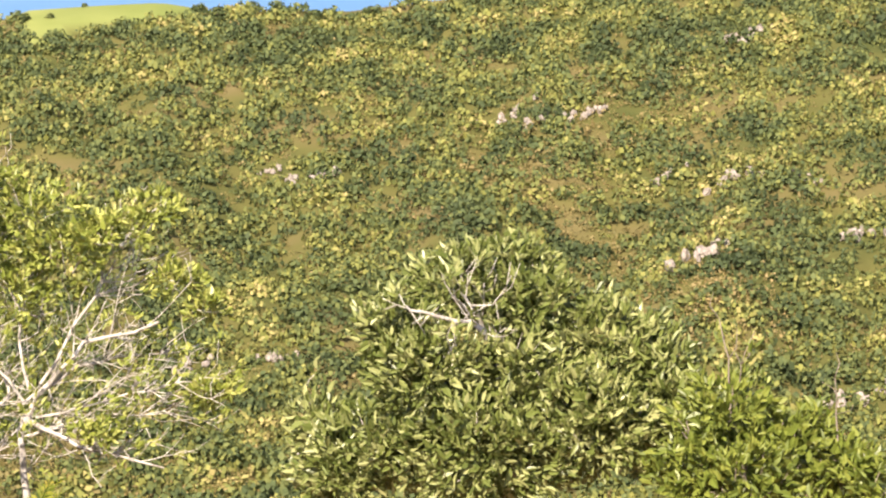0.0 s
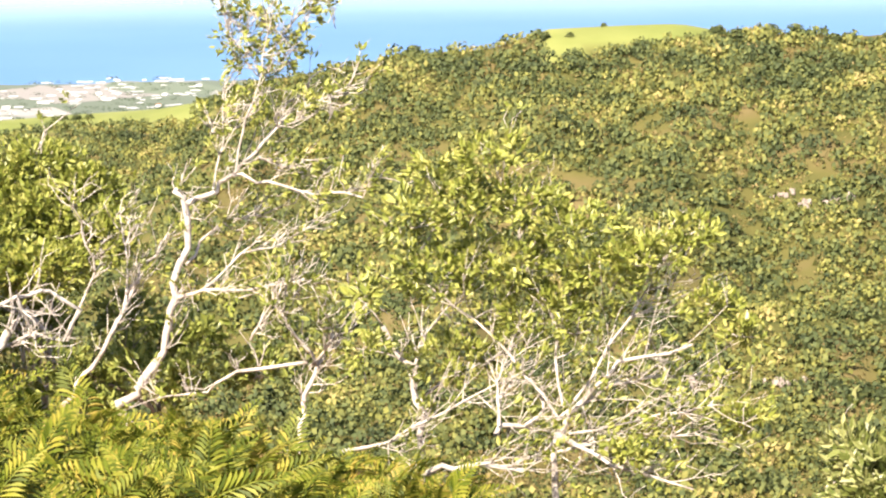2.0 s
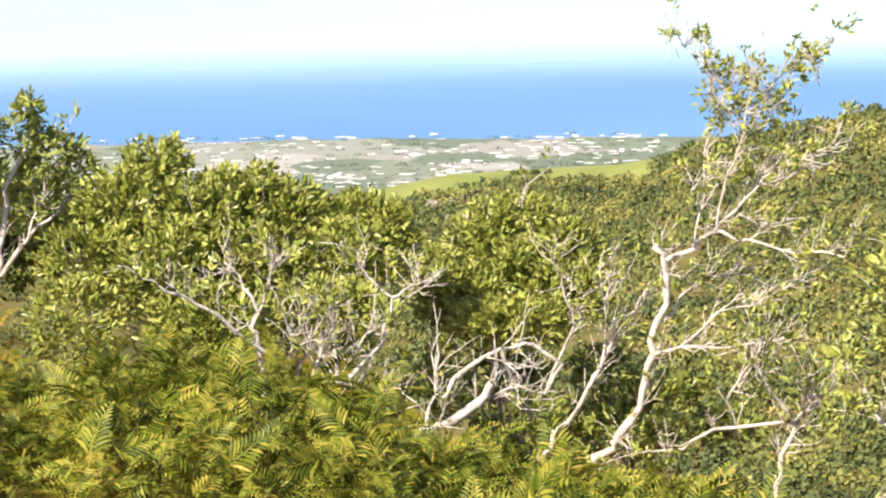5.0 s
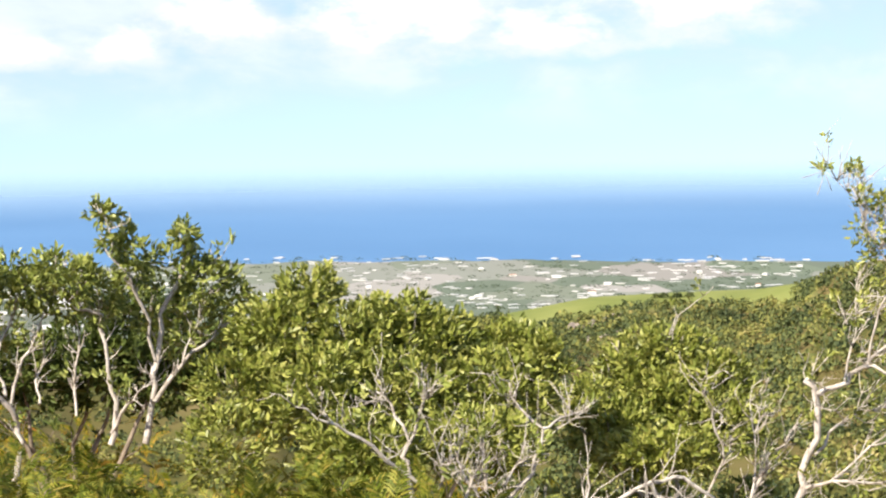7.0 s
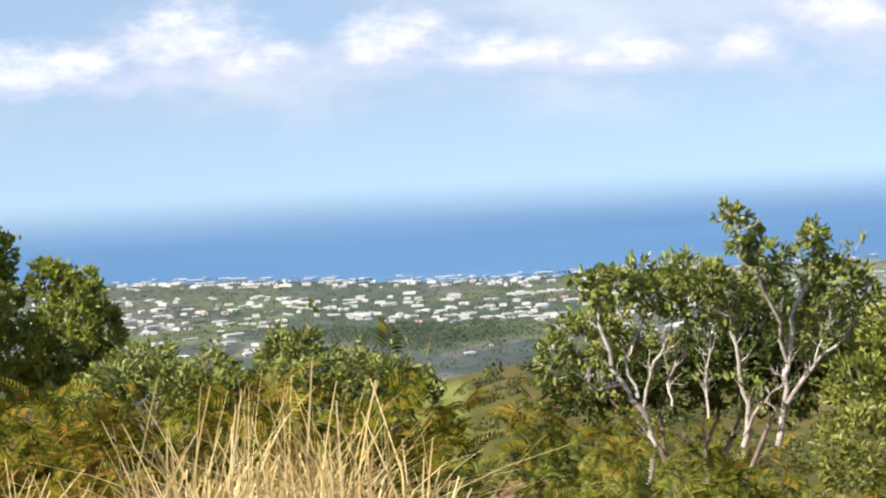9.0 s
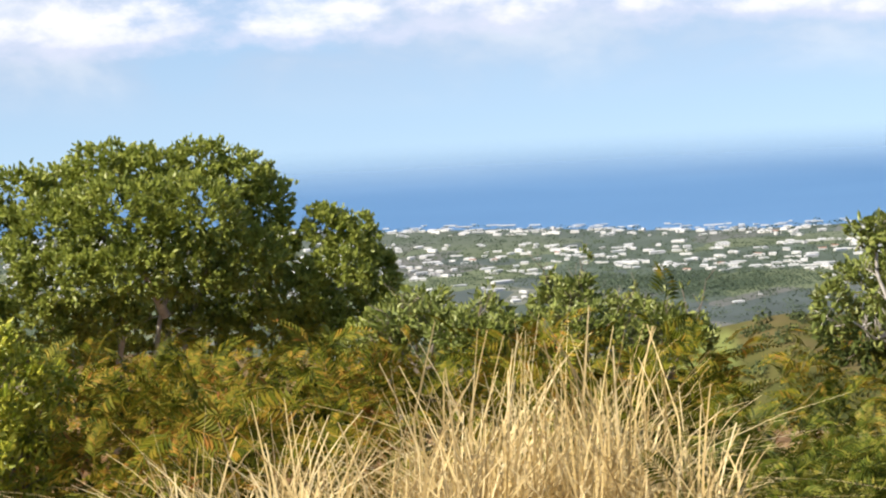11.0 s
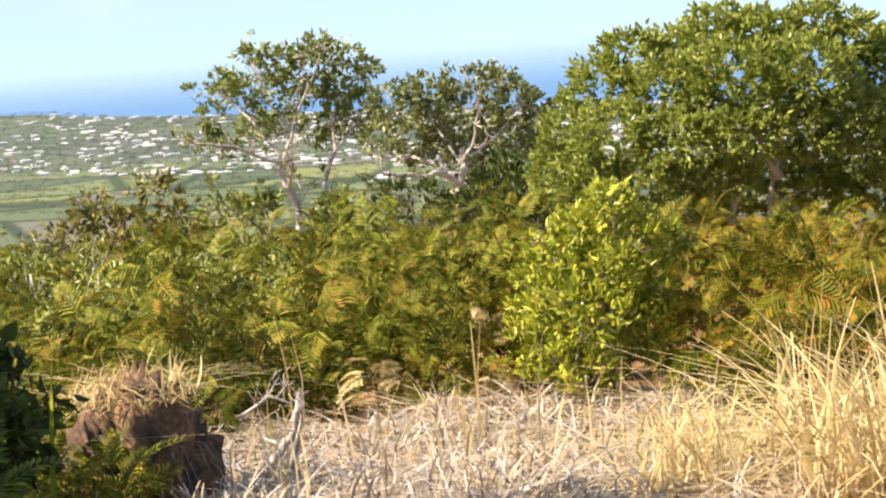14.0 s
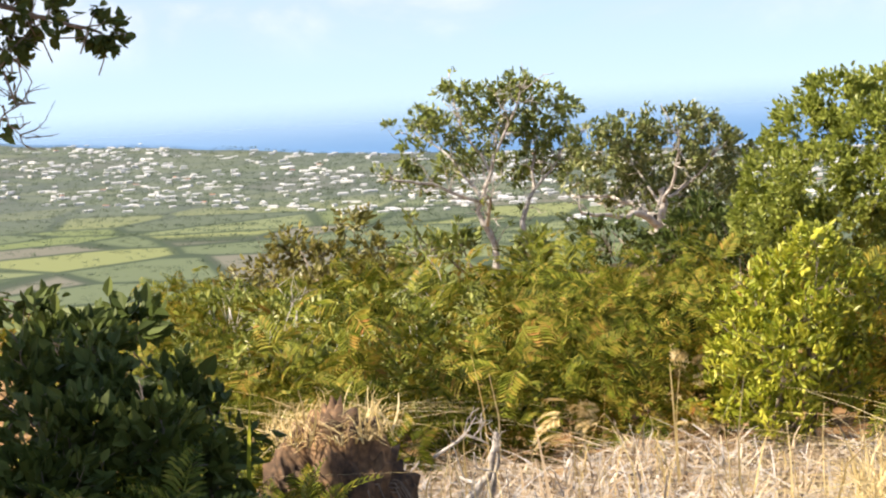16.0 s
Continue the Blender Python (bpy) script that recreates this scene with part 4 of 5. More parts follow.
# ---- middle: gnarled tree and the row of bushes ----
plant("gnarled_tree", (-3.41, 21.09, -2.95), "gnarled multi-stemmed small tree with white limbs and tufted leaves", "tree", crown=[(-0.45, -0.08, 1.23, 0.17, 0.12), (-0.3, -0.05, 1.27, 0.19, 0.11), (-0.1, 0.18, 1.33, 0.17, 0.1), (0.02, 0.2, 1.15, 0.24, 0.15), (0.27, 0.04, 1.33, 0.19, 0.11), (0.24, 0.34, 1.09, 0.26, 0.17), (0.46, -0.14, 1.25, 0.19, 0.15), (0.6, 0.08, 1.1, 0.21, 0.19), (0.68, -0.01, 1.73, 0.14, 0.07), (0.78, 0, 1.55, 0.15, 0.1), (0.88, 0.12, 1.35, 0.19, 0.15), (1.24, 0.26, 1.55, 0.18, 0.08), (1.14, 0.35, 1.32, 0.26, 0.15), (1.39, 0.37, 1.18, 0.24, 0.17), (1.6, 0.49, 1.03, 0.15, 0.15), (0.93, 0.53, 1, 0.31, 0.22), (-0.79, 0.16, 0.65, 0.15, 0.22), (-0.58, 0.51, 0.78, 0.31, 0.22), (-0.33, 0.65, 0.8, 0.27, 0.27), (1.2, 0.85, 0.74, 0.31, 0.22)], limbs=[
    (0.0273, 0.0102, [(0, 0, 0), (-0.07, -0.01, 0.26), (-0.23, -0.04, 0.49), (-0.36, -0.06, 0.88), (-0.43, -0.07, 1.19)]),
    (0.01248, 0.0051, [(-0.23, -0.04, 0.49), (-0.38, -0.22, 0.47), (-0.51, -0.39, 0.62)]),
    (0.01248, 0.00595, [(-0.11, -0.02, 0.37), (-0.2, 0.07, 0.65), (-0.12, 0.18, 0.85), (-0.04, 0.3, 1.05)]),
    (0.01404, 0.0051, [(-0.07, -0.01, 0.31), (-0, 0.07, 0.64), (0.12, 0.15, 0.8), (0.19, 0.23, 1.1)]),
    (0.0234, 0.0102, [(0.66, 0.09, -0.03), (0.71, 0.1, 0.28), (0.66, 0.09, 0.62), (0.59, 0.09, 0.97), (0.39, 0.06, 1.06)]),
    (0.01092, 0.0051, [(0.63, 0.09, 0.8), (0.45, 0.27, 1.13), (0.3, 0.45, 1.29)]),
    (0.0156, 0.0051, [(0.67, 0.1, 0.06), (0.81, -0.04, 0.29), (0.95, -0.17, 0.44)]),
    (0.02652, 0.0119, [(0.92, 0.12, -0.03), (0.98, 0.17, 0.26), (1, 0.21, 0.6), (1.06, 0.26, 0.94), (1.22, 0.32, 1.27), (1.25, 0.36, 1.53)]),
    (0.0156, 0.0051, [(1.01, 0.13, 0.61), (0.94, 0.06, 1.05), (0.75, -0.03, 1.4), (0.68, -0.1, 1.73)]),
    (0.01872, 0.00595, [(1, 0.13, 0.29), (1.2, 0.25, 0.55), (1.41, 0.37, 0.74), (1.58, 0.49, 0.9)]),
    (0.00936, 0.00425, [(1.21, 0.15, 0.56), (1.34, 0.27, 0.93), (1.39, 0.37, 1.26)]),
    (0.01092, 0.0051, [(0.14, 0.02, 0.3), (0.09, 0.15, 0.46), (0.14, 0.29, 0.61), (0.11, 0.42, 0.95)]),
    (0.01092, 0.0051, [(0.41, 0.06, 0.2), (0.38, 0.19, 0.44), (0.4, 0.33, 0.77), (0.33, 0.45, 1.11)]),
], leaf=leaf_olive, bark=bark_pale, seed=14, core=0.08,
      density=150, per=8, size=0.066, twigs=10, twig_len=0.16, leafy=0.12, lean=(0, 0, 0.5), up=0.2)
for k, (at, crown) in enumerate(((((-7.97, 22.27, -3.10)), [(-0.3, 0.96, 0.66, 0.27, 0.14), (-0.32, 0.41, 0.53, 0.29, 0.17), (0.05, 0.55, 0.55, 0.24, 0.15)]), (((-7.44, 22.45, -3.14)), [(0.04, 0.01, 0.72, 0.24, 0.14), (0.1, -0.49, 0.59, 0.37, 0.18), (0.41, -0.39, 0.62, 0.26, 0.18)]), (((-6.89, 22.63, -3.17)), [(-0.04, 0.3, 0.83, 0.19, 0.14), (0.27, 0.08, 0.83, 0.24, 0.17), (0.31, -0.43, 0.63, 0.37, 0.2)]), (((-6.20, 22.83, -3.22)), [(-0.09, 0.49, 0.67, 0.27, 0.16), (0.28, 0.18, 0.6, 0.29, 0.15), (0.02, -0.51, 0.6, 0.28, 0.17), (0.61, -0.36, 0.57, 0.19, 0.13)]))):
    plant("hedge_bush", at, "tufted olive-green bush along the slope's edge", "bush", crown=crown, leaf=leaf_olive, bark=bark_brown, seed=20 + k, density=150, per=9, size=0.065, group="row of bushes")

plant("thicket", (-3.50, 24.41, -3.81), "dark green thicket behind the gnarled tree", "bush", crown=[(-0.45, -0.07, 1.03, 0.55, 0.35), (0.24, 0.03, 1.05, 0.55, 0.4), (0.88, 0.11, 1.02, 0.55, 0.4), (-0.99, -0.16, 0.95, 0.4, 0.3), (0.52, 0.37, 1.45, 0.45, 0.25), (1.37, 0.15, 1.16, 0.35, 0.35)], leaf=leaf_dark_shaded, bark=bark_brown, seed=28, density=80, per=9, size=0.085)

# ---- left: domed tree, shrub, slender trees ----
plant("domed_tree", (-11.52, 24.58, -3.38), "broad dome-shaped dark green tree with pale stems", "tree", crown=[(-0.28, -0.14, 2.23, 0.39, 0.23), (0.12, 0.05, 2.14, 0.44, 0.25), (0.54, 0.24, 2.2, 0.33, 0.23), (0.86, 0.39, 2, 0.33, 0.28), (0.98, 0.65, 1.73, 0.31, 0.31), (-0.63, -0.32, 2.03, 0.39, 0.25), (-0.98, -0.72, 1.98, 0.38, 0.27), (-1.27, -0.88, 1.74, 0.36, 0.3), (-0.47, -0.91, 1.69, 0.48, 0.32), (0.15, -0.82, 1.79, 0.53, 0.35), (0.73, -0.55, 1.76, 0.53, 0.35), (-1.53, -1.03, 1.26, 0.33, 0.33), (-0.86, -1.34, 1.3, 0.43, 0.32), (-0.25, -1.25, 1.24, 0.48, 0.29), (0.27, -0.99, 1.27, 0.48, 0.26), (0.72, -0.56, 1.23, 0.43, 0.27), (1.08, -0.17, 1.3, 0.43, 0.32), (1.15, 0.51, 1.3, 0.25, 0.28), (1.61, 0.7, 1.5, 0.28, 0.19), (1.87, 0.79, 1.33, 0.28, 0.28), (1.94, 1.04, 0.97, 0.25, 0.31), (1.8, 0.34, 1.04, 0.38, 0.27), (-0.64, -0.55, 0.5, 0.38, 0.19), (-0.17, 0.13, 0.51, 0.33, 0.16), (0.48, 0.44, 0.52, 0.39, 0.19), (1.07, 0.48, 0.52, 0.39, 0.21), (1.61, 0.48, 0.53, 0.38, 0.21), (-1.17, -1.06, 0.56, 0.38, 0.22), (2, 0.2, 0.45, 0.32, 0.16), (-0.09, 0.5, 0.78, 0.39, 0.2), (0.57, 0.69, 0.77, 0.39, 0.22), (1.44, 0.19, 0.89, 0.33, 0.24), (-1.21, -1.31, 0.86, 0.38, 0.27), (-0.64, -1.23, 0.8, 0.43, 0.24), (-1.78, -0.94, 0.87, 0.25, 0.33), (-0.16, -0.75, 0.81, 0.43, 0.19), (1.95, 0.83, 0.71, 0.25, 0.22)], limbs=[
    (0.035, 0.022, [(0, 0, 0), (0.03, 0.01, 0.31), (0.12, 0.06, 0.72), (0.18, 0.09, 1.22)]),
    (0.04, 0.025, [(-0.68, -0.34, 0.03), (-0.79, -0.17, 0.4), (-1, -0.05, 0.89)]),
    (0.035, 0.02, [(-0.32, -0.15, 0.01), (-0.2, -0.26, 0.53), (-0.19, -0.43, 1.05)]),
    (0.035, 0.02, [(0.29, 0.14, 0.04), (0.21, 0.32, 0.47), (0.31, 0.58, 0.95)]),
    (0.035, 0.02, [(-0.95, -0.48, 0.04), (-1.03, -0.35, 0.31), (-1.41, -0.38, 0.75)]),
    (0.03, 0.02, [(0.9, 0.41, 0.08), (0.81, 0.53, 0.51), (0.97, 0.76, 0.93)]),
    (0.03, 0.02, [(1.47, 0.64, 0.17), (1.37, 0.77, 0.49), (1.59, 1.01, 0.86)]),
    (0.05, 0.03, [(0.14, 0.07, 0.72), (0.06, -0.3, 1.25), (-0.14, -0.73, 1.62)]),
], leaf=leaf_dome, bark=bark_pale, seed=30, core=0.1, density=215, per=9, size=0.066, twigs=6, twig_len=0.4, leafy=0.3, width=0.24)
plant("low_bush", (-8.89, 24.59, -3.43), "low green bush beside the domed tree", "bush", crown=[(0.07, 0.03, 0.75, 0.24, 0.19), (0.27, 0.1, 0.8, 0.19, 0.15), (-0.01, -0.54, 0.65, 0.31, 0.18)], leaf=leaf_dome, bark=bark_brown, seed=31, density=100, per=9, size=0.08)
plant("young_shrub", (-9.62, 17.56, -3.63), "bright yellow-green young shrub in front of bracken", "shrub", crown=[(0.17, 0.09, 1.6, 0.18, 0.15), (-0.02, -0.01, 1.41, 0.24, 0.14), (0.25, 0.25, 1.38, 0.28, 0.16), (0.45, 0.47, 1.23, 0.16, 0.14), (-0.2, -0.11, 1.21, 0.28, 0.2), (0.21, -0.11, 1.14, 0.36, 0.22), (0.38, 0.32, 1, 0.24, 0.22), (-0.23, -0.25, 0.91, 0.24, 0.22), (0.19, -0.35, 0.86, 0.35, 0.24), (0.31, 0.17, 0.66, 0.24, 0.24), (-0.28, -0.27, 0.59, 0.2, 0.2), (0.09, -0.29, 0.49, 0.3, 0.22)], leaf=leaf_fresh, bark=bark_brown, seed=32, core=0.25, density=140, per=8, size=0.072, up=0.9, width=0.17)
plant("pale_tree", (-21.55, 35.04, -4.46), "tree with a forked white trunk and grey-green crown", "tree", crown=[(0.29, 0.18, 2.03, 0.64, 0.27), (-0.3, -0.18, 1.9, 0.51, 0.3), (-0.73, -0.46, 1.77, 0.47, 0.32), (-0.17, 0.37, 1.46, 0.81, 0.38), (0.47, 1, 1.69, 0.43, 0.33), (0.72, 1.14, 1.42, 0.3, 0.39), (-0.95, 0.59, 1.11, 0.69, 0.35), (0.01, 1.19, 1.03, 0.78, 0.43), (-1.18, -0.15, 1.27, 0.43, 0.26), (-0.66, 1.95, 0.24, 0.62, 0.44), (-0.22, 2.21, 0.48, 0.49, 0.62), (-0.81, 0.92, 0.89, 0.52, 0.26)], limbs=[
    (0.075, 0.055, [(0, 0, 0), (0.05, 0.03, 0.47), (0.12, 0.07, 0.85), (0.09, 0.06, 1.06)]),
    (0.06, 0.025, [(0.05, 0.03, 0.49), (-0, -0.39, 0.73), (-0.07, -0.83, 0.74), (-0.37, -1.43, 0.85)]),
    (0.045, 0.02, [(-0.13, -0.08, 0.65), (-0.55, 0.25, 0.82)]),
    (0.05, 0.02, [(-0, -0, 0.63), (-0.39, 0.15, 0.8), (-0.92, 0.21, 0.93), (-1.57, 0.17, 0.92)]),
    (0.03, 0.012, [(0.1, 0.06, 0.85), (0.49, -0.17, 1.25), (0.77, -0.47, 1.86)]),
    (0.03, 0.012, [(0.09, 0.06, 0.81), (-0.39, 0.23, 1.31), (-0.87, 0.39, 1.73)]),
    (0.025, 0.012, [(0.12, 0.08, 0.89), (0.41, 0.54, 1.18), (0.6, 0.95, 1.57)]),
], leaf=leaf_grey, bark=bark_pale, seed=33, core=0.12, density=56, per=8, size=0.1, twigs=8, twig_len=0.35, leafy=0.15, twig_r=0.012)
plant("slender_tree", (-24.72, 35.34, -4.33), "open-crowned slender tree with twin grey trunks", "tree", crown=[(-0.4, -0.29, 2.5, 0.23, 0.13), (-0.15, -0.11, 2.34, 0.31, 0.16), (0.41, 0.28, 2.56, 0.28, 0.13), (0.14, 0.09, 2.36, 0.44, 0.2), (0.65, 0.45, 2.36, 0.4, 0.18), (1.01, 0.69, 2.11, 0.27, 0.18), (-0.82, -0.6, 2.04, 0.3, 0.2), (-1.18, -0.87, 1.9, 0.21, 0.16), (-0.72, -0.15, 1.87, 0.54, 0.27), (-0.12, 0.4, 1.85, 0.63, 0.29), (0.39, 0.76, 1.76, 0.54, 0.31), (-1.22, -0.9, 1.23, 0.28, 0.21), (-0.95, -0.7, 1.03, 0.4, 0.2), (-0.99, -0.73, 1.52, 0.31, 0.21), (-0.83, 0.39, 1.28, 0.54, 0.25), (0.56, 1.11, 1.36, 0.45, 0.36), (-0.21, 1.07, 1.11, 0.55, 0.27)], limbs=[
    (0.07, 0.02, [(0, 0, 0), (-0.19, -0.13, 0.56), (-0.01, -0.01, 1.12), (0.1, 0.07, 1.74)]),
    (0.06, 0.018, [(0.36, 0.25, -0.17), (0.27, 0.43, 0.31), (0.32, 0.71, 0.82), (0.28, 0.93, 1.75)]),
    (0.04, 0.02, [(-0.09, -0.06, 0.32), (0.32, -0.51, 0.77)]),
    (0.025, 0.012, [(-0.14, -0.1, 0.73), (-0.67, -0.12, 1.41), (-1.2, -0.13, 1.7)]),
    (0.022, 0.01, [(-0.01, -0.01, 1.12), (-0.5, 0.01, 1.85), (-0.8, 0.16, 2.29)]),
    (0.022, 0.01, [(0.09, 0.06, 1.47), (0.51, -0.01, 2.09), (0.77, -0.19, 2.45)]),
    (0.022, 0.01, [(0.55, 0.38, 0.85), (0.72, 0.86, 1.29), (0.73, 1.23, 1.71)]),
    (0.03, 0.02, [(-0.12, -0.09, 0.69), (-0.56, -0.78, 1.03), (-0.86, -1.38, 1.15)]),
], leaf=leaf_olive, bark=bark_pale, seed=34, core=0.2, density=48, per=8, size=0.1, twigs=10, twig_len=0.4, leafy=0.15, twig_r=0.012)
plant("russet_bush", (-23.87, 29.69, -4.68), "thin russet and green bush at the hill's brow", "bush", crown=[(-0.76, 0.67, 0.94, 0.44, 0.23), (-0.12, 1.19, 1.16, 0.32, 0.23), (0.05, 1.33, 0.86, 0.36, 0.26), (-0.46, 0.91, 0.67, 0.56, 0.28), (-1.02, 0.45, 0.61, 0.4, 0.24), (-0.75, -0.63, 0.52, 0.39, 0.22), (0.66, -0.75, 0.51, 0.69, 0.23), (0.77, 0.62, 0.64, 0.39, 0.22), (-0.38, -1.64, 0.47, 0.38, 0.19)], leaf=leaf_russet, bark=bark_brown, seed=35, density=26, per=8, size=0.11)
plant("low_bush", (-21.80, 31.28, -4.57), "low pale green scrub below the trees", "bush", crown=[(-0.24, -1.42, 0.9, 0.38, 0.19), (-0.46, -0.33, 0.84, 0.39, 0.17), (0.5, 0.35, 0.75, 0.47, 0.19)], leaf=leaf_olive, bark=bark_brown, seed=36, density=36, per=8, size=0.11)
plant("shaded_bush", (-9.49, 10.52, -2.73), "broad-leaved dark bush in deep shade", "bush", crown=[(-1.68, 1.15, 1.03, 0.19, 0.13), (-0.91, 1.2, 0.95, 0.18, 0.08), (-0.95, 0.75, 0.89, 0.33, 0.14), (-0.66, 0.19, 0.75, 0.26, 0.17), (-0.37, 0.47, 0.78, 0.26, 0.14), (-0.03, 0.52, 0.7, 0.23, 0.17), (-0.13, -0.13, 0.58, 0.33, 0.19), (0.32, 0.03, 0.55, 0.3, 0.19), (0.28, 0.53, 0.54, 0.15, 0.17), (0.47, 0.17, 0.37, 0.22, 0.14), (0.07, -0.5, 0.44, 0.29, 0.16)], leaf=leaf_dark_shaded, bark=bark_brown, seed=37, density=80, per=8, size=0.1, width=0.26)


plant("scrub_bush", (-14.09, 17.67, -3.63), "twiggy olive and russet scrub at the hill's brow", "bush", crown=[(-2.11, 1.49, 0.67, 0.46, 0.2), (-1.01, 1.11, 0.74, 0.49, 0.22), (-1.13, 2.3, 0.61, 0.46, 0.23), (0.08, -0.58, 0.7, 0.44, 0.2), (0.6, -0.16, 0.65, 0.4, 0.2), (-0.18, 1.77, 0.51, 0.39, 0.22), (-0.02, -1.33, 0.78, 0.39, 0.17), (-1.2, 3.51, 0.59, 0.42, 0.19), (1.6, -0.9, 0.58, 0.34, 0.15), (0.3, 2.13, 0.61, 0.29, 0.19)], leaf=leaf_sunny, bark=bark_pale, seed=41, core=0.3, density=70, per=8, size=0.075, twigs=8, twig_len=0.4)
plant("low_bush", (-18.47, 31.04, -4.41), "dark green bush between the pale tree and the dome", "bush", crown=[(-0.41, 0.92, 0.86, 0.46, 0.42), (-0.23, -0.14, 0.61, 0.44, 0.26), (0.92, -0.62, 0.83, 0.36, 0.43), (-1.99, 1.11, 0.59, 0.55, 0.31)], leaf=leaf_dark_shaded, bark=bark_brown, seed=42, density=50, per=8, size=0.11)
# unseen trunk and crown added to shade the bush; one branch hangs in view
shade_limbs = [(0.22, 0.14, [(0, 0, -0.1), (0.15, 0.1, 1.8), (0.4, 0.4, 3.4)]), (0.12, 0.05, [(0.4, 0.4, 3.4), (1.4, 1.4, 4.3), (2.4, 2.2, 4.6)]),
               (0.12, 0.05, [(0.4, 0.4, 3.2), (-1.0, 1.2, 5.0), (-1.6, 2.2, 6.0)]), (0.05, 0.02, [(2.4, 2.2, 4.6), (3.6, 3.0, 4.3), (4.13, 5.20, 3.52)])]
shade_crown = [(1.2, 2.1, 4.9, 1.8, 1.3), (2.4, 2.6, 4.7, 1.3, 1.1), (0.2, 1.2, 5.4, 2.0, 1.3), (1.6, 3.8, 5.3, 1.6, 1.1), (-1.6, 1.2, 6.0, 1.6, 1.2), (1.2, 0.2, 4.8, 1.8, 1.2), (2.9, 3.4, 4.6, 1.0, 0.8)]
plant("shade_tree", (-13.2, 3.6, -3.1), "tall shade-casting tree, mostly out of view, with an overhanging branch", "tree", crown=[(4.62, 5.72, 3.04, 0.15, 0.10), (4.78, 5.87, 3.00, 0.10, 0.07), (4.84, 5.93, 2.94, 0.07, 0.05), (4.54, 5.64, 2.92, 0.08, 0.10), (4.35, 5.58, 3.04, 0.17, 0.20), (4.07, 5.58, 3.27, 0.30, 0.25), (4.53, 5.76, 3.20, 0.25, 0.10)] * 2, shade_blobs=shade_crown, limbs=shade_limbs + [(0.02, 0.006, [(4.13, 5.20, 3.52), (4.34, 5.43, 3.27), (4.52, 5.62, 3.06), (4.69, 5.79, 3.01), (4.82, 5.92, 2.94)]), (0.01, 0.003, [(4.49, 5.59, 3.09), (4.49, 5.73, 2.89), (4.43, 5.81, 2.76)]), (0.006, 0.002, [(4.52, 5.62, 2.80), (4.50, 5.70, 2.66), (4.51, 5.80, 2.66), (4.41, 5.79, 2.67)]), (0.004, 0.002, [(4.51, 5.61, 2.66), (4.49, 5.66, 2.57), (4.50, 5.74, 2.51)])],
      leaf=leaf_dark_shaded, bark=bark_brown, seed=38, core=0, density=60, per=7, size=0.065, width=0.27, twigs=5, twig_len=0.16, leafy=0.15, twig_r=0.004, up=-0.2)


# ---- bracken, straw and litter ----
def frond_shape(pairs=12):
    """One bracken frond along +x: an arching stalk with tapering pairs of pinnae. Points and faces for a length of 1."""
    v, f = [], []
    for k in range(pairs):
        t = 0.22 + 0.78 * k / pairs
        x, z = t, 0.62 * t - 0.72 * t * t
        ln = 0.30 * (1 - t) ** 0.8 + 0.02
        for s in (-1, 1):
            o = len(v)
            w = 0.036 * (1 - 0.5 * t)
            v += [(x - w * 0.6, 0, z), (x + 0.4 * ln - w, s * ln * 0.55, z + 0.01), (x + 0.62 * ln, s * ln, z - 0.14 * ln), (x + 0.4 * ln + w, s * ln * 0.5, z - 0.01)]
            f.append((o, o + 1, o + 2, o + 3))
    for k in range(3):
        t0, t1 = k / 3, (k + 1) / 3
        o = len(v)
        za, zb = 0.62 * t0 - 0.72 * t0 * t0, 0.62 * t1 - 0.72 * t1 * t1
        v += [(t0, -0.008, za), (t1, -0.006, zb), (t1, 0.006, zb), (t0, 0.008, za)]
        f.append((o, o + 1, o + 2, o + 3))
    return np.array(v), np.array(f)


FROND_V, FROND_F = frond_shape()


def sector_points(n, az0, az1, r0, r1, rng):
    a = np.radians(rng.uniform(az0, az1, n))
    r = np.sqrt(rng.uniform(r0 * r0, r1 * r1, n))
    x, y = r * np.sin(a), r * np.cos(a)
    z = np.array([height(p, q) for p, q in zip(x, y)])
    return np.stack([x, y, z], 1)


def bracken(points, tall, seed, label, mat=None, length=(0.24, 0.52), per=7):
    rng = np.random.default_rng(seed)
    chunks = []
    for p in points:
        if noise.noise((p[0] * 1.9, p[1] * 1.9, seed + 0.5)) < -0.16:
            continue
        h = tall * (0.75 + 0.5 * noise.noise((p[0] * 0.9, p[1] * 0.9, seed)))
        for _ in range(per):
            ln, yaw = rng.uniform(*length), rng.uniform(0, 2 * np.pi)
            tilt = rng.uniform(0.15, 1.15) if rng.random() < 0.5 else rng.uniform(-1.0, 0.0)
            c, s = math.cos(yaw), math.sin(yaw)
            ct, st = math.cos(tilt), math.sin(tilt)
            v = FROND_V * ln
            x, y, z = v[:, 0] * ct - v[:, 2] * st, v[:, 1], v[:, 0] * st + v[:, 2] * ct
            roll = rng.normal() * 0.6
            y, z = y * math.cos(roll) - z * math.sin(roll), y * math.sin(roll) + z * math.cos(roll)
            chunks.append((np.stack([p[0] + x * c - y * s, p[1] + x * s + y * c, p[2] + h * rng.uniform(0.02, 1.0) ** 0.75 + z], 1), FROND_F))
    v, f = join(chunks)
    return tagged(mesh_object("bracken_fern", v, f, mat or fern_green), label, "fern", kind="stuff")


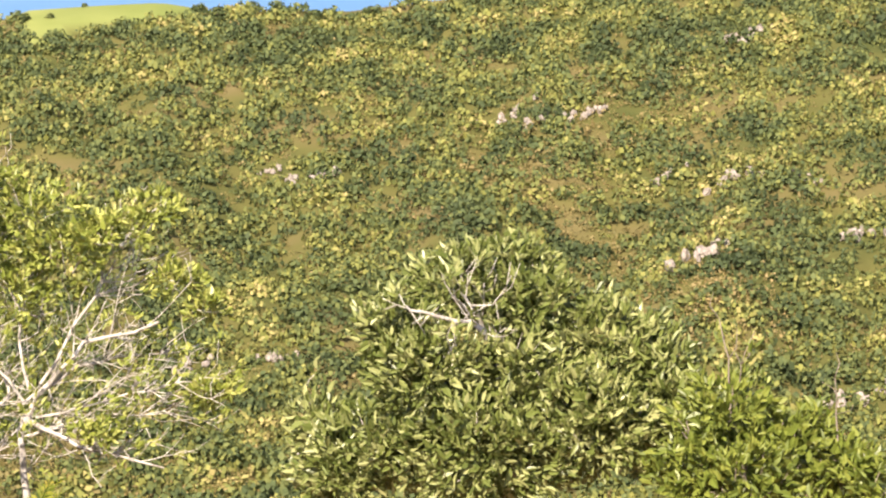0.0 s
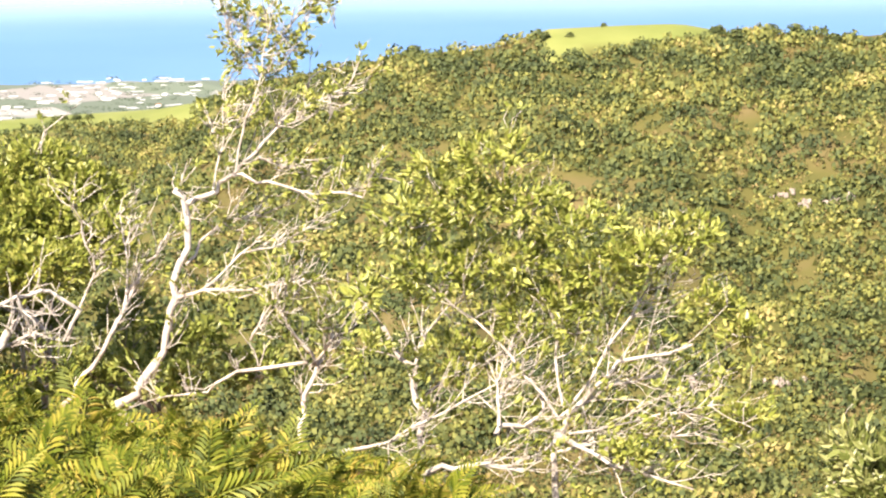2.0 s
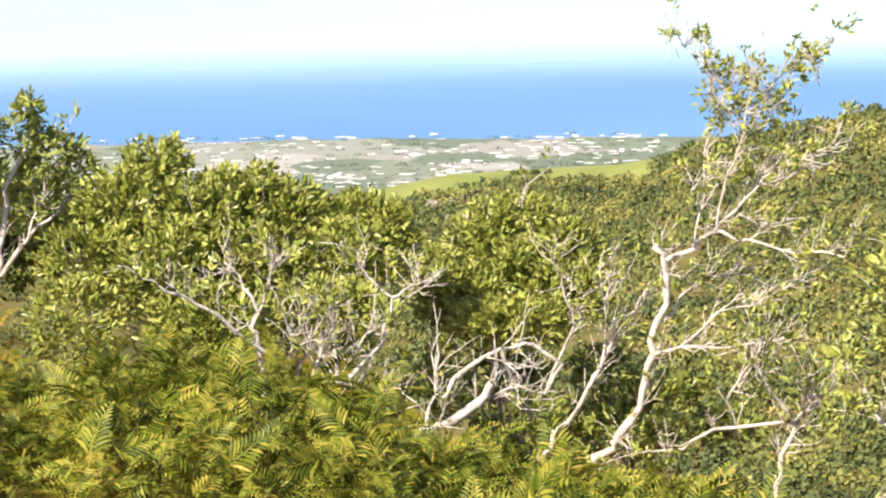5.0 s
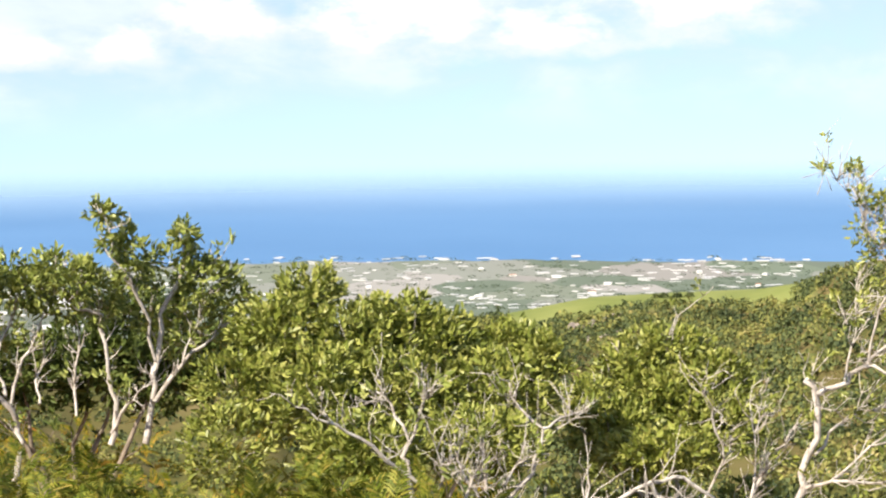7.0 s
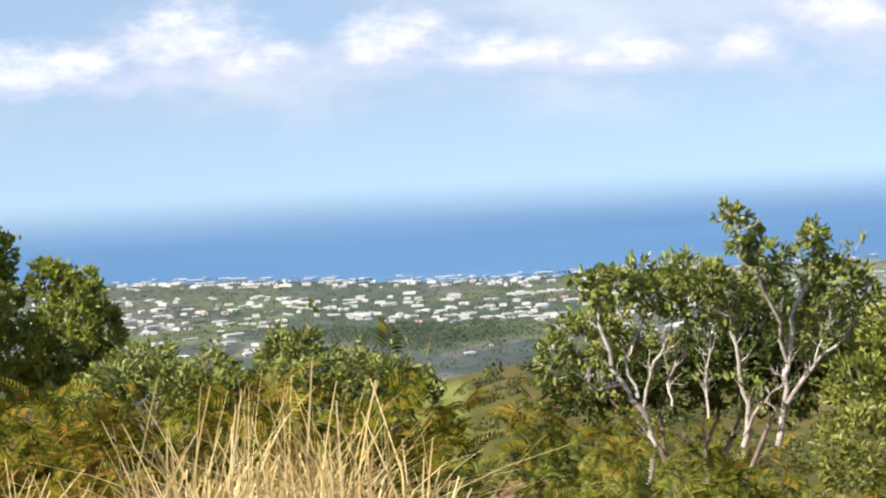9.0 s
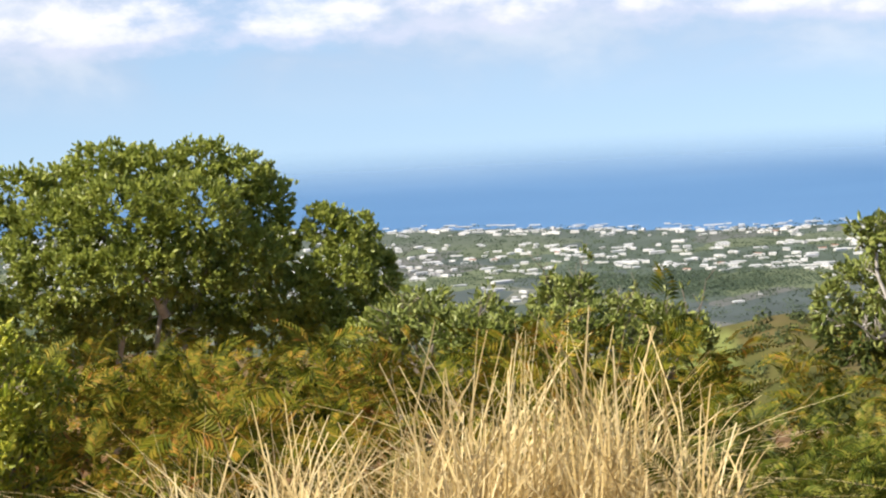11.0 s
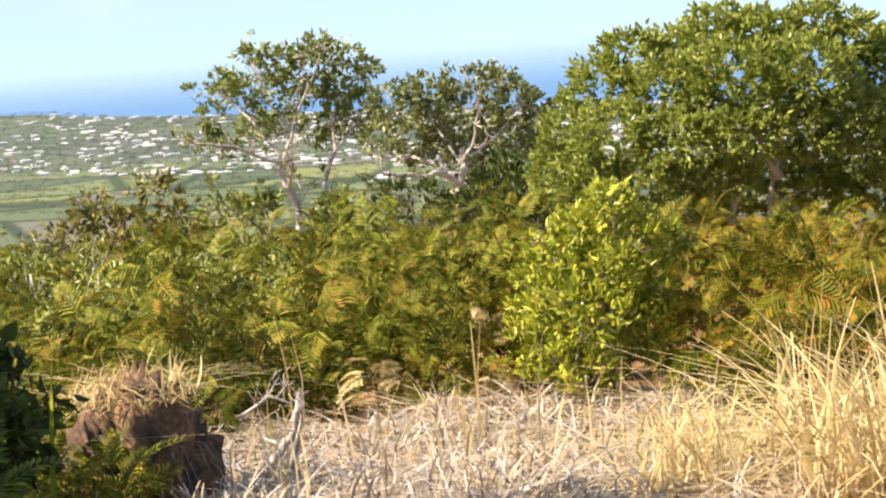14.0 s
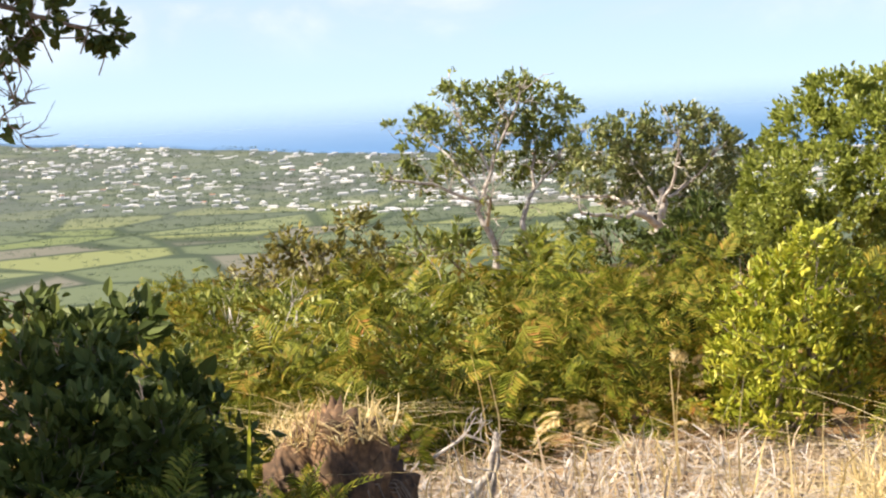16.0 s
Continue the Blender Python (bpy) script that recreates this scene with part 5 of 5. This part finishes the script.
def blades(points, seed, name, label, mat, tall=(0.5, 1.0), r=0.005, lean=0.5, per=1, category="grass"):
    """Curved dry blades and stalks rising from points."""
    rng = np.random.default_rng(seed)
    p = np.repeat(points, per, 0)
    n = len(p)
    p = p + rng.normal(size=p.shape) * np.array([0.06, 0.06, 0])
    h = (rng.uniform(*tall, n) * np.repeat(rng.uniform(0.6, 1.15, len(points)), per))[:, None]
    yaw = np.repeat(rng.uniform(0, 2 * np.pi, len(points)), per) + rng.normal(size=n) * 0.9
    d = np.stack([np.cos(yaw), np.sin(yaw), np.zeros(n)], 1)
    bend = np.abs(rng.normal(size=(n, 1)) * 0.7 + 0.5) * lean * np.repeat(rng.uniform(0.4, 1.5, len(points)), per)[:, None]
    s = np.stack([-np.sin(yaw), np.cos(yaw), np.zeros(n)], 1)
    wide = r * rng.uniform(0.4, 1.9, n)[:, None]
    rings = []
    kink = rng.normal(size=(n, 1)) * 0.08
    flop = np.maximum(0, rng.normal(size=(n, 1)) - 0.3) * 0.35
    for t in (0, 0.35, 0.65, 0.85, 1.0):
        c = p + d * bend * h * t * t + s * kink * h * math.sin(3.6 * t) + np.array([0, 0, 1.0]) * h * (t * (1 - 0.35 * np.minimum(bend, 1.6) * t) - flop * t ** 4)
        w = wide * (1 - 0.75 * t)
        rings += [c - s * w, c + s * w]
    v = np.stack(rings, 1)
    k = np.arange(n)[:, None] * 10
    f = np.concatenate([k + np.array([[2 * j, 2 * j + 1, 2 * j + 3, 2 * j + 2]]) for j in range(4)], 0)
    return tagged(mesh_object(name, v.reshape(-1, 3), f, mat), label, category, kind="stuff")


rng0 = np.random.default_rng(77)
bracken(sector_points(340, -5, 1.2, 13.2, 19.5, rng0), 0.95, 1, "green bracken fern below the dead twigs", fern_lush, (0.2, 0.4))
bracken(sector_points(560, 1.2, 15.0, 13.0, 19.4, rng0), 0.5, 18, "low green bracken in front of the dead tree", fern_lush)
bracken(sector_points(480, -15, -3, 14.8, 19.8, rng0), 0.9, 2, "green bracken below the gnarled tree", fern_lush, (0.2, 0.42))
bracken(sector_points(420, -26.5, -13, 17.4, 23.5, rng0), 1.45, 3, "green and rust-brown bracken before the domed tree")
bracken(sector_points(150, -31, -26.5, 20.2, 24, rng0), 1.4, 14, "rust-brown bracken behind the young shrub")
bracken(sector_points(760, -41.5, -30.2, 20.2, 29.5, rng0), 1.3, 4, "thick bracken bank of olive and rust fronds", fern_olive)
bracken(sector_points(260, -44, -36, 17, 30, rng0), 1.0, 5, "thick bracken at the hill's brow", fern_olive)
bracken(sector_points(300, -28, 2, 23.5, 33, rng0), 1.2, 12, "bracken on the slope behind the bushes")
bracken(sector_points(300, -46, -24, 29.5, 46, rng0), 0.65, 16, "low bracken under the trees", per=6)
bracken(sector_points(220, -48, -40.5, 12.0, 15.5, rng0), 0.9, 17, "green bracken in the shade", fern_lush)
bracken(sector_points(160, -45, -38, 14.5, 17, rng0), 0.5, 13, "bracken on the edge of the bank", fern_olive)
bracken(np.array([(x, y, height(x, y)) for x, y in [(-10.89, 18.12), (-10.62, 17.82), (-11.02, 18.37), (-10.91, 16.68), (-10.84, 18.39)]]), 0.8, 15, "drooping dead tan fern fronds", straw_dry, (0.2, 0.36), 12)
tufts = sector_points(62, -24.5, -13.8, 14.8, 17.2, rng0)
blades(tufts, 6, "straw_grass", "tall dry straw-coloured grass", straw_dry, (0.4, 1.3), 0.008, 1.2, per=38)
tufts = sector_points(40, -19.6, -14.4, 15.6, 17.0, rng0)
blades(tufts, 10, "straw_grass", "tall clump of dry straw-coloured grass", straw_dry, (0.7, 1.6), 0.008, 0.85, per=34)
tufts = sector_points(44, -27.6, -23, 15.2, 17.8, rng0)
blades(tufts, 7, "straw_grass", "dry straw-coloured grass leaning over", straw_dry, (0.3, 0.85), 0.008, 1.7, per=26)
blades(sector_points(420, -40, -24, 14.4, 20.0, rng0), 8, "dry_litter", "flattened dry grass and twigs on the bank", litter_dry, (0.15, 0.42), 0.0085, 3.2, per=16)
blades(sector_points(520, -39, -25, 15.0, 19.8, rng0), 19, "dry_litter", "bleached fallen twigs on the bank", bark_pale, (0.14, 0.42), 0.011, 3.4, per=4, category="twigs")
blades(sector_points(26, -39, -28, 16.0, 19.0, rng0), 9, "straw_grass", "thin upright straw stalks on the bank", straw_dry, (0.4, 0.95), 0.006, 0.35, per=4)


def spear_leaf(at, tall, label, mat):
    """A long upright strap leaf, folded along its middle."""
    gz = height(at[0], at[1])
    tall += at[2] - gz
    v, f = [], []
    for k in range(7):
        t = k / 6
        w = 0.028 * (1 - t) ** 0.7 * min(1, 0.5 + t * 2) + 0.001
        x, y, z = 0.06 * t * t, 0.02 * t, tall * t
        v += [(x - w, y, z), (x, y + w * 0.5, z), (x + w, y, z)]
        if k:
            o = 3 * (k - 1)
            f += [(o, o + 1, o + 4, o + 3), (o + 1, o + 2, o + 5, o + 4)]
    ob = mesh_object("spear_leaf", v, f, mat, None, True)
    ob.location = (at[0], at[1], gz)
    return tagged(ob, label, "leaf")


spear_leaf((-0.26, 15.77, -3.05), 0.0, "upright yellow strap leaf among bracken", leaf_fresh)
spear_leaf((-1.25, 15.73, -3.12), 0.0, "upright pale strap leaf among bracken", leaf_fresh)
spear_leaf((-8.81, 10.74, -1.91), 0.0, "broad green strap leaf beside the soil mound", leaf_fresh)


# ---- far slope ----
def far_bush_shape(seed, n=48):
    rng = np.random.default_rng(seed)
    d = rng.normal(size=(n, 3))
    d[:, 2] = np.abs(d[:, 2])
    d /= np.linalg.norm(d, axis=1, keepdims=True)
    p = d * np.array([1, 1, 0.85]) * rng.uniform(0.65, 1.1, n)[:, None]
    u = d + rng.normal(size=d.shape) * 0.6
    u, s, w = frames_of(u, rng)
    k = rng.uniform(0.10, 0.26, n)[:, None]
    v = np.stack([p - s * k, p - w * k * 0.8, p + s * k, p + w * k * 0.8], 1)
    return v.reshape(-1, 3), np.arange(n * 4).reshape(-1, 4)


FAR_SHAPES = [far_bush_shape(s) for s in range(6)]
LOW_SHAPES = [far_bush_shape(s + 20, 14) for s in range(6)]


def far_scatter(n, az0, az1, seed, mat, name, label, size, keep, s0=0.02, s1=1.0, shapes=FAR_SHAPES):
    rng = np.random.default_rng(seed)
    chunks = []
    while len(chunks) < n:
        az = rng.uniform(az0, az1)
        rr, _ = ridge(az)
        r = 300 + (rr - 300) * rng.uniform(s0, s1)
        x, y = r * math.sin(radians(az)), r * math.cos(radians(az))
        patch = noise.noise((x * 0.022, y * 0.022, 1.5)) + 0.5 * noise.noise((x * 0.06, y * 0.06, 4))
        if not keep(patch, az, r / rr):
            continue
        v, f = shapes[rng.integers(6)]
        k = rng.uniform(*size)
        a = rng.uniform(0, 6.28)
        w = v * k
        w = np.stack([w[:, 0] * math.cos(a) - w[:, 1] * math.sin(a), w[:, 0] * math.sin(a) + w[:, 1] * math.cos(a), w[:, 2] * rng.uniform(0.8, 1.3)], 1)
        chunks.append((w + np.array([x, y, height(x, y) - 0.1]), f))
    v, f = join(chunks)
    return tagged(mesh_object(name, v, f, mat), label, "scrub", kind="stuff")


grassy = lambda az, s: (1.2 < az < 7.5 and s > 0.958) or (15.1 < az < 18.6 and s > 0.966 + 0.006 * max(0.0, az - 15.2))
far_scatter(10500, 0, 34.5, 51, far_leaf, "far_trees", "dark green trees and bushes covering the far hillside", (1.0, 2.9), lambda p, az, s: p > -0.62 and not grassy(az, s))
far_scatter(8500, 0, 34.5, 52, far_scrub, "far_scrub", "brown and ochre scrub on the far hillside", (0.6, 1.3), lambda p, az, s: p < 0.2 and not grassy(az, s), shapes=LOW_SHAPES)
far_scatter(2500, 8, 36, 57, far_scrub, "far_scrub", "brown brush on bare parts of the far hillside", (0.8, 1.7), lambda p, az, s: p < -0.3 and not grassy(az, s), shapes=LOW_SHAPES)
far_scatter(3000, 5, 36, 55, far_scrub, "far_scrub", "ochre scrub in the valley bottom", (0.6, 1.4), lambda p, az, s: True, s1=0.3, shapes=LOW_SHAPES)
far_scatter(1300, 5, 36, 56, far_leaf, "far_trees", "scattered bushes in the valley bottom", (0.7, 1.6), lambda p, az, s: True, s1=0.3)
far_scatter(1100, 0, 36, 54, far_leaf, "far_trees", "dark trees along the ridge", (1.3, 2.7), lambda p, az, s: not grassy(az, s), s0=0.8)
far_scatter(1300, -18, 1.5, 53, far_leaf, "far_trees", "green scrub on a distant spur", (0.9, 2.2), lambda p, az, s: not (-14.5 < az < -13.2 and s > 0.9), s0=0.45)


def far_tree(seed):
    rng = np.random.default_rng(seed)
    root = thing("ridge_tree", (0, 0, 0), "small dark tree on the ridge skyline", "tree", "trees on the ridge")
    v, f, _ = tube([(0, 0, -0.3), (0.1, 0, 1.2), (0.2, 0.1, 2.6)], 0.22, 0.1, 6)
    mesh_object("trunk", v, f, bark_brown, root, True)
    ch = []
    for c in ((0, 0, 3.2), (1.1, 0.2, 3.0), (-1.0, -0.1, 2.7), (0.3, 0.5, 3.9)):
        v, f = far_bush_shape(seed + int(10 * c[0]) + 40, 120)
        ch.append((v * np.array([1.5, 1.5, 1.1]) + np.array(c) - np.array([0, 0, 2.0]), f))
    v, f = join(ch)
    mesh_object("crown", v, f, far_leaf, root)
    return root


proto = [far_tree(61), far_tree(67)]
spots = [(13.6, 0.99, 0.8), (14.5, 0.985, 0.8), (15.05, 0.99, 0.75), (15.55, 0.99, 0.5), (16.3, 1.0, 0.4), (18.75, 0.995, 1.0), (19.1, 0.99, 1.4), (19.8, 1.0, 1.1), (20.4, 1.0, 1.2), (21.2, 0.99, 1.3), (11.6, 0.99, 1.0), (12.2, 1.0, 1.1), (10.9, 1.0, 0.8), (22.4, 0.99, 1.4), (23.3, 1.0, 1.4),
         (4.55, 0.985, 0.7), (4.75, 0.985, 0.8), (5.0, 0.985, 0.8), (5.25, 0.985, 0.7)]
for k, (az, s, size) in enumerate(spots):
    rr, _ = ridge(az)
    x, y = rr * s * math.sin(radians(az)), rr * s * math.cos(radians(az))
    m = Matrix.LocRotScale((x, y, height(x, y) - 0.9 * size), Euler((0, 0, k * 1.7)), None)
    t = proto[k % 2] if k < 2 else copy_thing(proto[k % 2], m)
    t.matrix_basis = m @ Matrix.Diagonal((size, size, size, 1))


def outcrop(az, el, size, seed):
    rng = np.random.default_rng(seed)
    rr, _ = ridge(az)
    # where the slope rises to that height under the eye
    r = 345.0
    while r < rr - 4 and math.degrees(math.atan2(height(r * math.sin(radians(az)), r * math.cos(radians(az))), r)) < el:
        r += 2.0
    x, y = r * math.sin(radians(az)), r * math.cos(radians(az))
    root = thing("rock_outcrop", (x, y, height(x, y)), "pale weathered rocks breaking through the scrub", "rocks", "outcrops on the far slope")
    for _ in range(11):
        bm = bmesh.new()
        bmesh.ops.create_icosphere(bm, subdivisions=2, radius=1)
        off = rng.uniform(0, 50)
        for v in bm.verts:
            v.co *= 1 + 0.6 * noise.noise(v.co * 2.2 + Vector((off, 0, 0)))
        me = bpy.data.meshes.new("rock")
        bm.to_mesh(me)
        bm.free()
        me.materials.append(rock_grey)
        ob = new("rock", me)
        ob.parent = root
        px, py = rng.normal() * size * 2.0, rng.normal() * size * 0.6
        ob.matrix_basis = Matrix.LocRotScale((px, py, height(x + px, y + py) - height(x, y) + 0.45 * size), Euler((rng.normal() * 0.3, rng.normal() * 0.3, rng.uniform(0, 6))), Vector((size * rng.uniform(0.2, 0.55), size * 0.4, size * rng.uniform(0.3, 0.75))))


for k, (az, el, size) in enumerate([(25.30, -6.50, 1.5), (26.10, -6.47, 1.6), (27.01, -6.49, 1.3), (29.68, -9.47, 1.9), (30.05, -7.89, 1.5), (30.18, -4.94, 1.8), (32.91, -9.16, 1.5), (32.55, -12.70, 1.5), (18.44, -11.57, 1.4), (20.25, -11.55, 1.1), (20.83, -7.67, 1.4), (20.14, -7.54, 1), (3.20, -6.20, 2), (3.60, -6.40, 1.4), (28.55, -7.92, 1.2), (31.56, -7.85, 1.2)]):
    outcrop(az, el, size, 200 + k)

# ---- coastal plain: town, hedges, woods ----
def house_meshes(kind, rng):
    """A low house: walls, and a flat or hipped roof that oversails them."""
    w, d, h = rng.uniform(3.4, 7.5), rng.uniform(2.6, 4.2), rng.uniform(1.2, 2.1)
    if kind == "shed":
        w, d, h = rng.uniform(9, 14), rng.uniform(4, 6), rng.uniform(1.4, 2.0)
    a, b = w / 2, d / 2
    wall_v = np.array([(-a, -b, -1), (a, -b, -1), (a, b, -1), (-a, b, -1), (-a, -b, h), (a, -b, h), (a, b, h), (-a, b, h)])
    wall_f = np.array([(0, 1, 5, 4), (1, 2, 6, 5), (2, 3, 7, 6), (3, 0, 4, 7), (4, 5, 6, 7)])
    o, k, top = 0.3, 0.45 * b, h + rng.uniform(0.4, 0.9)
    roof_v = np.array([(-a - o, -b - o, h + 0.01), (a + o, -b - o, h + 0.01), (a + o, b + o, h + 0.01), (-a - o, b + o, h + 0.01), (-a + k, -0.02, top), (a - k, -0.02, top), (a - k, 0.02, top), (-a + k, 0.02, top)])
    roof_f = np.array([(0, 1, 5, 4), (1, 2, 6, 5), (2, 3, 7, 6), (3, 0, 4, 7), (4, 5, 6, 7), (3, 2, 1, 0)])
    return wall_v, wall_f, roof_v, roof_f


def town_density(az, r):
    """How built-up the plain is: villages in belts, open cane between."""
    el = math.degrees(math.atan2(SEA, r))
    c = math.degrees(math.atan2(SEA, coast(az)))
    below = el - c
    n = 1.3 * noise.noise((az * 0.45, below * 4.0, 8)) + 0.9 * noise.noise((az * 1.6, below * 9, 3))
    if az > -8:
        return (0.75 if below < 0.1 else 0.36) + 0.6 * n
    if az > -24:
        return (1.1 if below < 0.28 else 0.6 if 0.45 < below < 1.1 else 0.1) + 0.45 * n
    return (0.62 if 0.12 < below < 1.4 else -0.14) + 0.75 * n


rng_t = np.random.default_rng(91)
protos = []
for k in range(10):
    wv, wf, rv, rf = house_meshes("shed" if k > 8 else "house", rng_t)
    root = thing("house", (0, 0, 0), "white low house on the coastal plain" if k not in (3, 6) else "white house with a red-brown tiled roof", "house", "houses of the town")
    mesh_object("wall", wv, wf, wall_white, root)
    mesh_object("roof", rv, rf, roof_tile if k in (3, 6) else roof_pale, root)
    protos.append((root, wv, wf, rv, rf))
placed, walls_rest, roofs_rest = 0, [], []
tries = 0
while placed < 2500 and tries < 40000:
    tries += 1
    az = rng_t.uniform(-47, 8)
    c = coast(az)
    e0 = math.atan2(SEA, c)
    el = e0 + radians(rng_t.uniform(0.02, 1.75))
    r = SEA / math.tan(el)
    if rng_t.random() > town_density(az, r) or (-16.5 < az < -11.5 and 1.05 < math.degrees(el - e0) < 1.55):
        continue
    x, y = r * math.sin(radians(az)), r * math.cos(radians(az))
    if height(x, y) > -SEA + 6:
        continue
    if placed < 260 and r > c * 0.95:
        continue
    yaw = radians(-az) + rng_t.normal() * 0.3
    root, wv, wf, rv, rf = protos[rng_t.integers(10)]
    m = pose(x, y, height(x, y), 0, 0, math.degrees(yaw))
    if placed < 10:
        protos[placed][0].matrix_basis = m
    elif placed < 260:
        copy_thing(root, m)
    else:
        mm = np.array(m @ Matrix.Diagonal((rng_t.uniform(0.6, 2.1) if az < -8 else rng_t.uniform(0.6, 1.7), rng_t.uniform(0.6, 1.3), rng_t.uniform(0.5, 1.2) if r < c * 0.97 and az < -8 else 0.32, 1)))
        walls_rest.append((wv @ mm[:3, :3].T + mm[:3, 3], wf))
        roofs_rest.append((rv @ mm[:3, :3].T + mm[:3, 3], rf))
    placed += 1
town = thing("distant_town", (0, 0, 0), "spread of white houses and sheds on the coastal plain", "town", kind="stuff")
v, f = join(walls_rest)
mesh_object("walls", v, f, wall_white, town)
v, f = join(roofs_rest)
mesh_object("roofs", v, f, roof_pale, town)


def plain_trees(n, seed, pick, name, label, size=(1.8, 4.4), flat=0.75):
    rng = np.random.default_rng(seed)
    ch = []
    shapes = [far_bush_shape(s + 300, 10) for s in range(4)]
    while len(ch) < n:
        az, below = pick(rng)
        e0 = math.atan2(SEA, coast(az))
        r = SEA / math.tan(e0 + radians(below))
        x, y = r * math.sin(radians(az)), r * math.cos(radians(az))
        z = height(x, y)
        if z > -SEA + 8:
            z = -SEA + 1
        v, f = shapes[rng.integers(4)]
        k = rng.uniform(*size)
        ch.append((v * np.array([k * 1.6, k, k * flat]) + np.array([x, y, z]), f))
    v, f = join(ch)
    return tagged(mesh_object(name, v, f, plain_leaf), label, "trees", kind="stuff")


def hedge_pick(rng):
    az, below = (rng.uniform(-47, 8) if rng.random() < 0.7 else rng.uniform(-47, -25)), rng.uniform(0.08, 2.2)
    below = round(below * 9) / 9 + rng.normal() * 0.015 + 0.04 * math.sin(az * 0.8)
    return az, max(0.05, below)


plain_trees(8000, 95, hedge_pick, "hedgerow_trees", "dark hedges and tree lines between houses and fields")


def western_pick(rng):
    az, below = rng.uniform(-48, -26), rng.uniform(1.35, 4.0)
    if rng.random() < 0.75:
        below = round(below * 4) / 4 + rng.normal() * 0.012 + 0.05 * math.sin(az * 0.9 + 4 * round(below * 4))
        if noise.noise((az * 0.5, round(below * 4) * 1.7, 6)) < -0.05:
            below += 0.12
    return az, below


plain_trees(2600, 97, western_pick, "hedgerow_trees", "dark hedges between the cane fields", (1.6, 3.4))
plain_trees(5200, 98, lambda rng: (rng.uniform(-48, -9), rng.uniform(0.12, 1.35)), "town_trees", "dark garden trees among the houses", (1.8, 4.0), 0.9)
# wood in cloud shadow, its shade given only by dense dark-leaved trees
plain_trees(1500, 96, lambda rng: (rng.normal(-14.0, 1.3), max(1.05, rng.normal(1.3, 0.13))), "shadowed_wood", "wood kept dark as under cloud shadow at the town's edge", (2.5, 4.5))


# ---- bank: soil mound and root ----
def soil_mound():
    at = Vector((-10.25, 13.18, -3.10))
    root = thing("soil_mound", (at.x, at.y, height(at.x, at.y) - 0.1), "crumbling dark earth mound topped with dry roots", "soil mound")
    bm = bmesh.new()
    bmesh.ops.create_icosphere(bm, subdivisions=5, radius=1)
    for v in bm.verts:
        v.co = Vector((v.co.x * 0.46, v.co.y * 0.5, v.co.z * 0.9)) * (1 + 0.14 * noise.noise(v.co * 1.7) + 0.2 * noise.noise(v.co * 4.5) + 0.22 * abs(noise.noise(v.co * 9)) + 0.1 * noise.noise(v.co * 18))
    me = bpy.data.meshes.new("soil")
    bm.to_mesh(me)
    bm.free()
    for p in me.polygons:
        p.use_smooth = True
    me.materials.append(soil_red)
    ob = new("soil", me)
    ob.parent = root
    rng = np.random.default_rng(5)
    ch = []
    for k in range(140):
        a = rng.uniform(0, 6.28)
        p = np.array([math.cos(a) * 0.4, math.sin(a) * 0.42, rng.uniform(0.1, 0.6)])
        q = p + np.array([math.cos(a) * 0.12, math.sin(a) * 0.12, -rng.uniform(0.1, 0.3)])
        v, f, _ = tube([p * 0.9 + np.array([0, 0, 0.05]), p, q], 0.006, 0.002, 4, 0.1, rng)
        ch.append((v, f))
    v, f = join(ch)
    tagged(mesh_object("root_fringe", v, f, bark_brown, root, True), kind="stuff")
    a = rng.uniform(0, 6.28, 90)
    q = np.stack([at.x + np.cos(a) * 0.38 * rng.random(90) ** 0.5, at.y + np.sin(a) * 0.4 * rng.random(90) ** 0.5, np.full(90, height(at.x, at.y) + 0.72)], 1)
    blades(q, 71, "dry_litter", "dry grass hanging over the earth mound", straw_dry, (0.15, 0.35), 0.005, 2.2, per=4)


soil_mound()
plant("twisted_root", (-9.89, 13.98, -3.25), "twisted bleached root lying on dry grass", "root", limbs=[
    (0.03, 0.02, [(0, 0, 0), (0.06, 0.05, 0.13), (0.14, 0.1, 0.27), (0.18, 0.13, 0.49)]),
    (0.025, 0.01, [(0.11, 0.08, -0.01), (0.21, 0.03, 0.21), (0.3, -0.03, 0.4)]),
    (0.02, 0.008, [(-0.04, -0.03, -0.01), (0.02, 0.14, 0.15), (-0.13, 0.15, 0.19)]),
    (0.012, 0.006, [(-0.13, -0.1, 0.36), (0.03, 0.02, 0.48), (0.14, 0.1, 0.42)]),
], bark=bark_pale, leaf=leaf_olive, seed=70, twigs=4, twig_len=0.2, leafy=0, first="root")
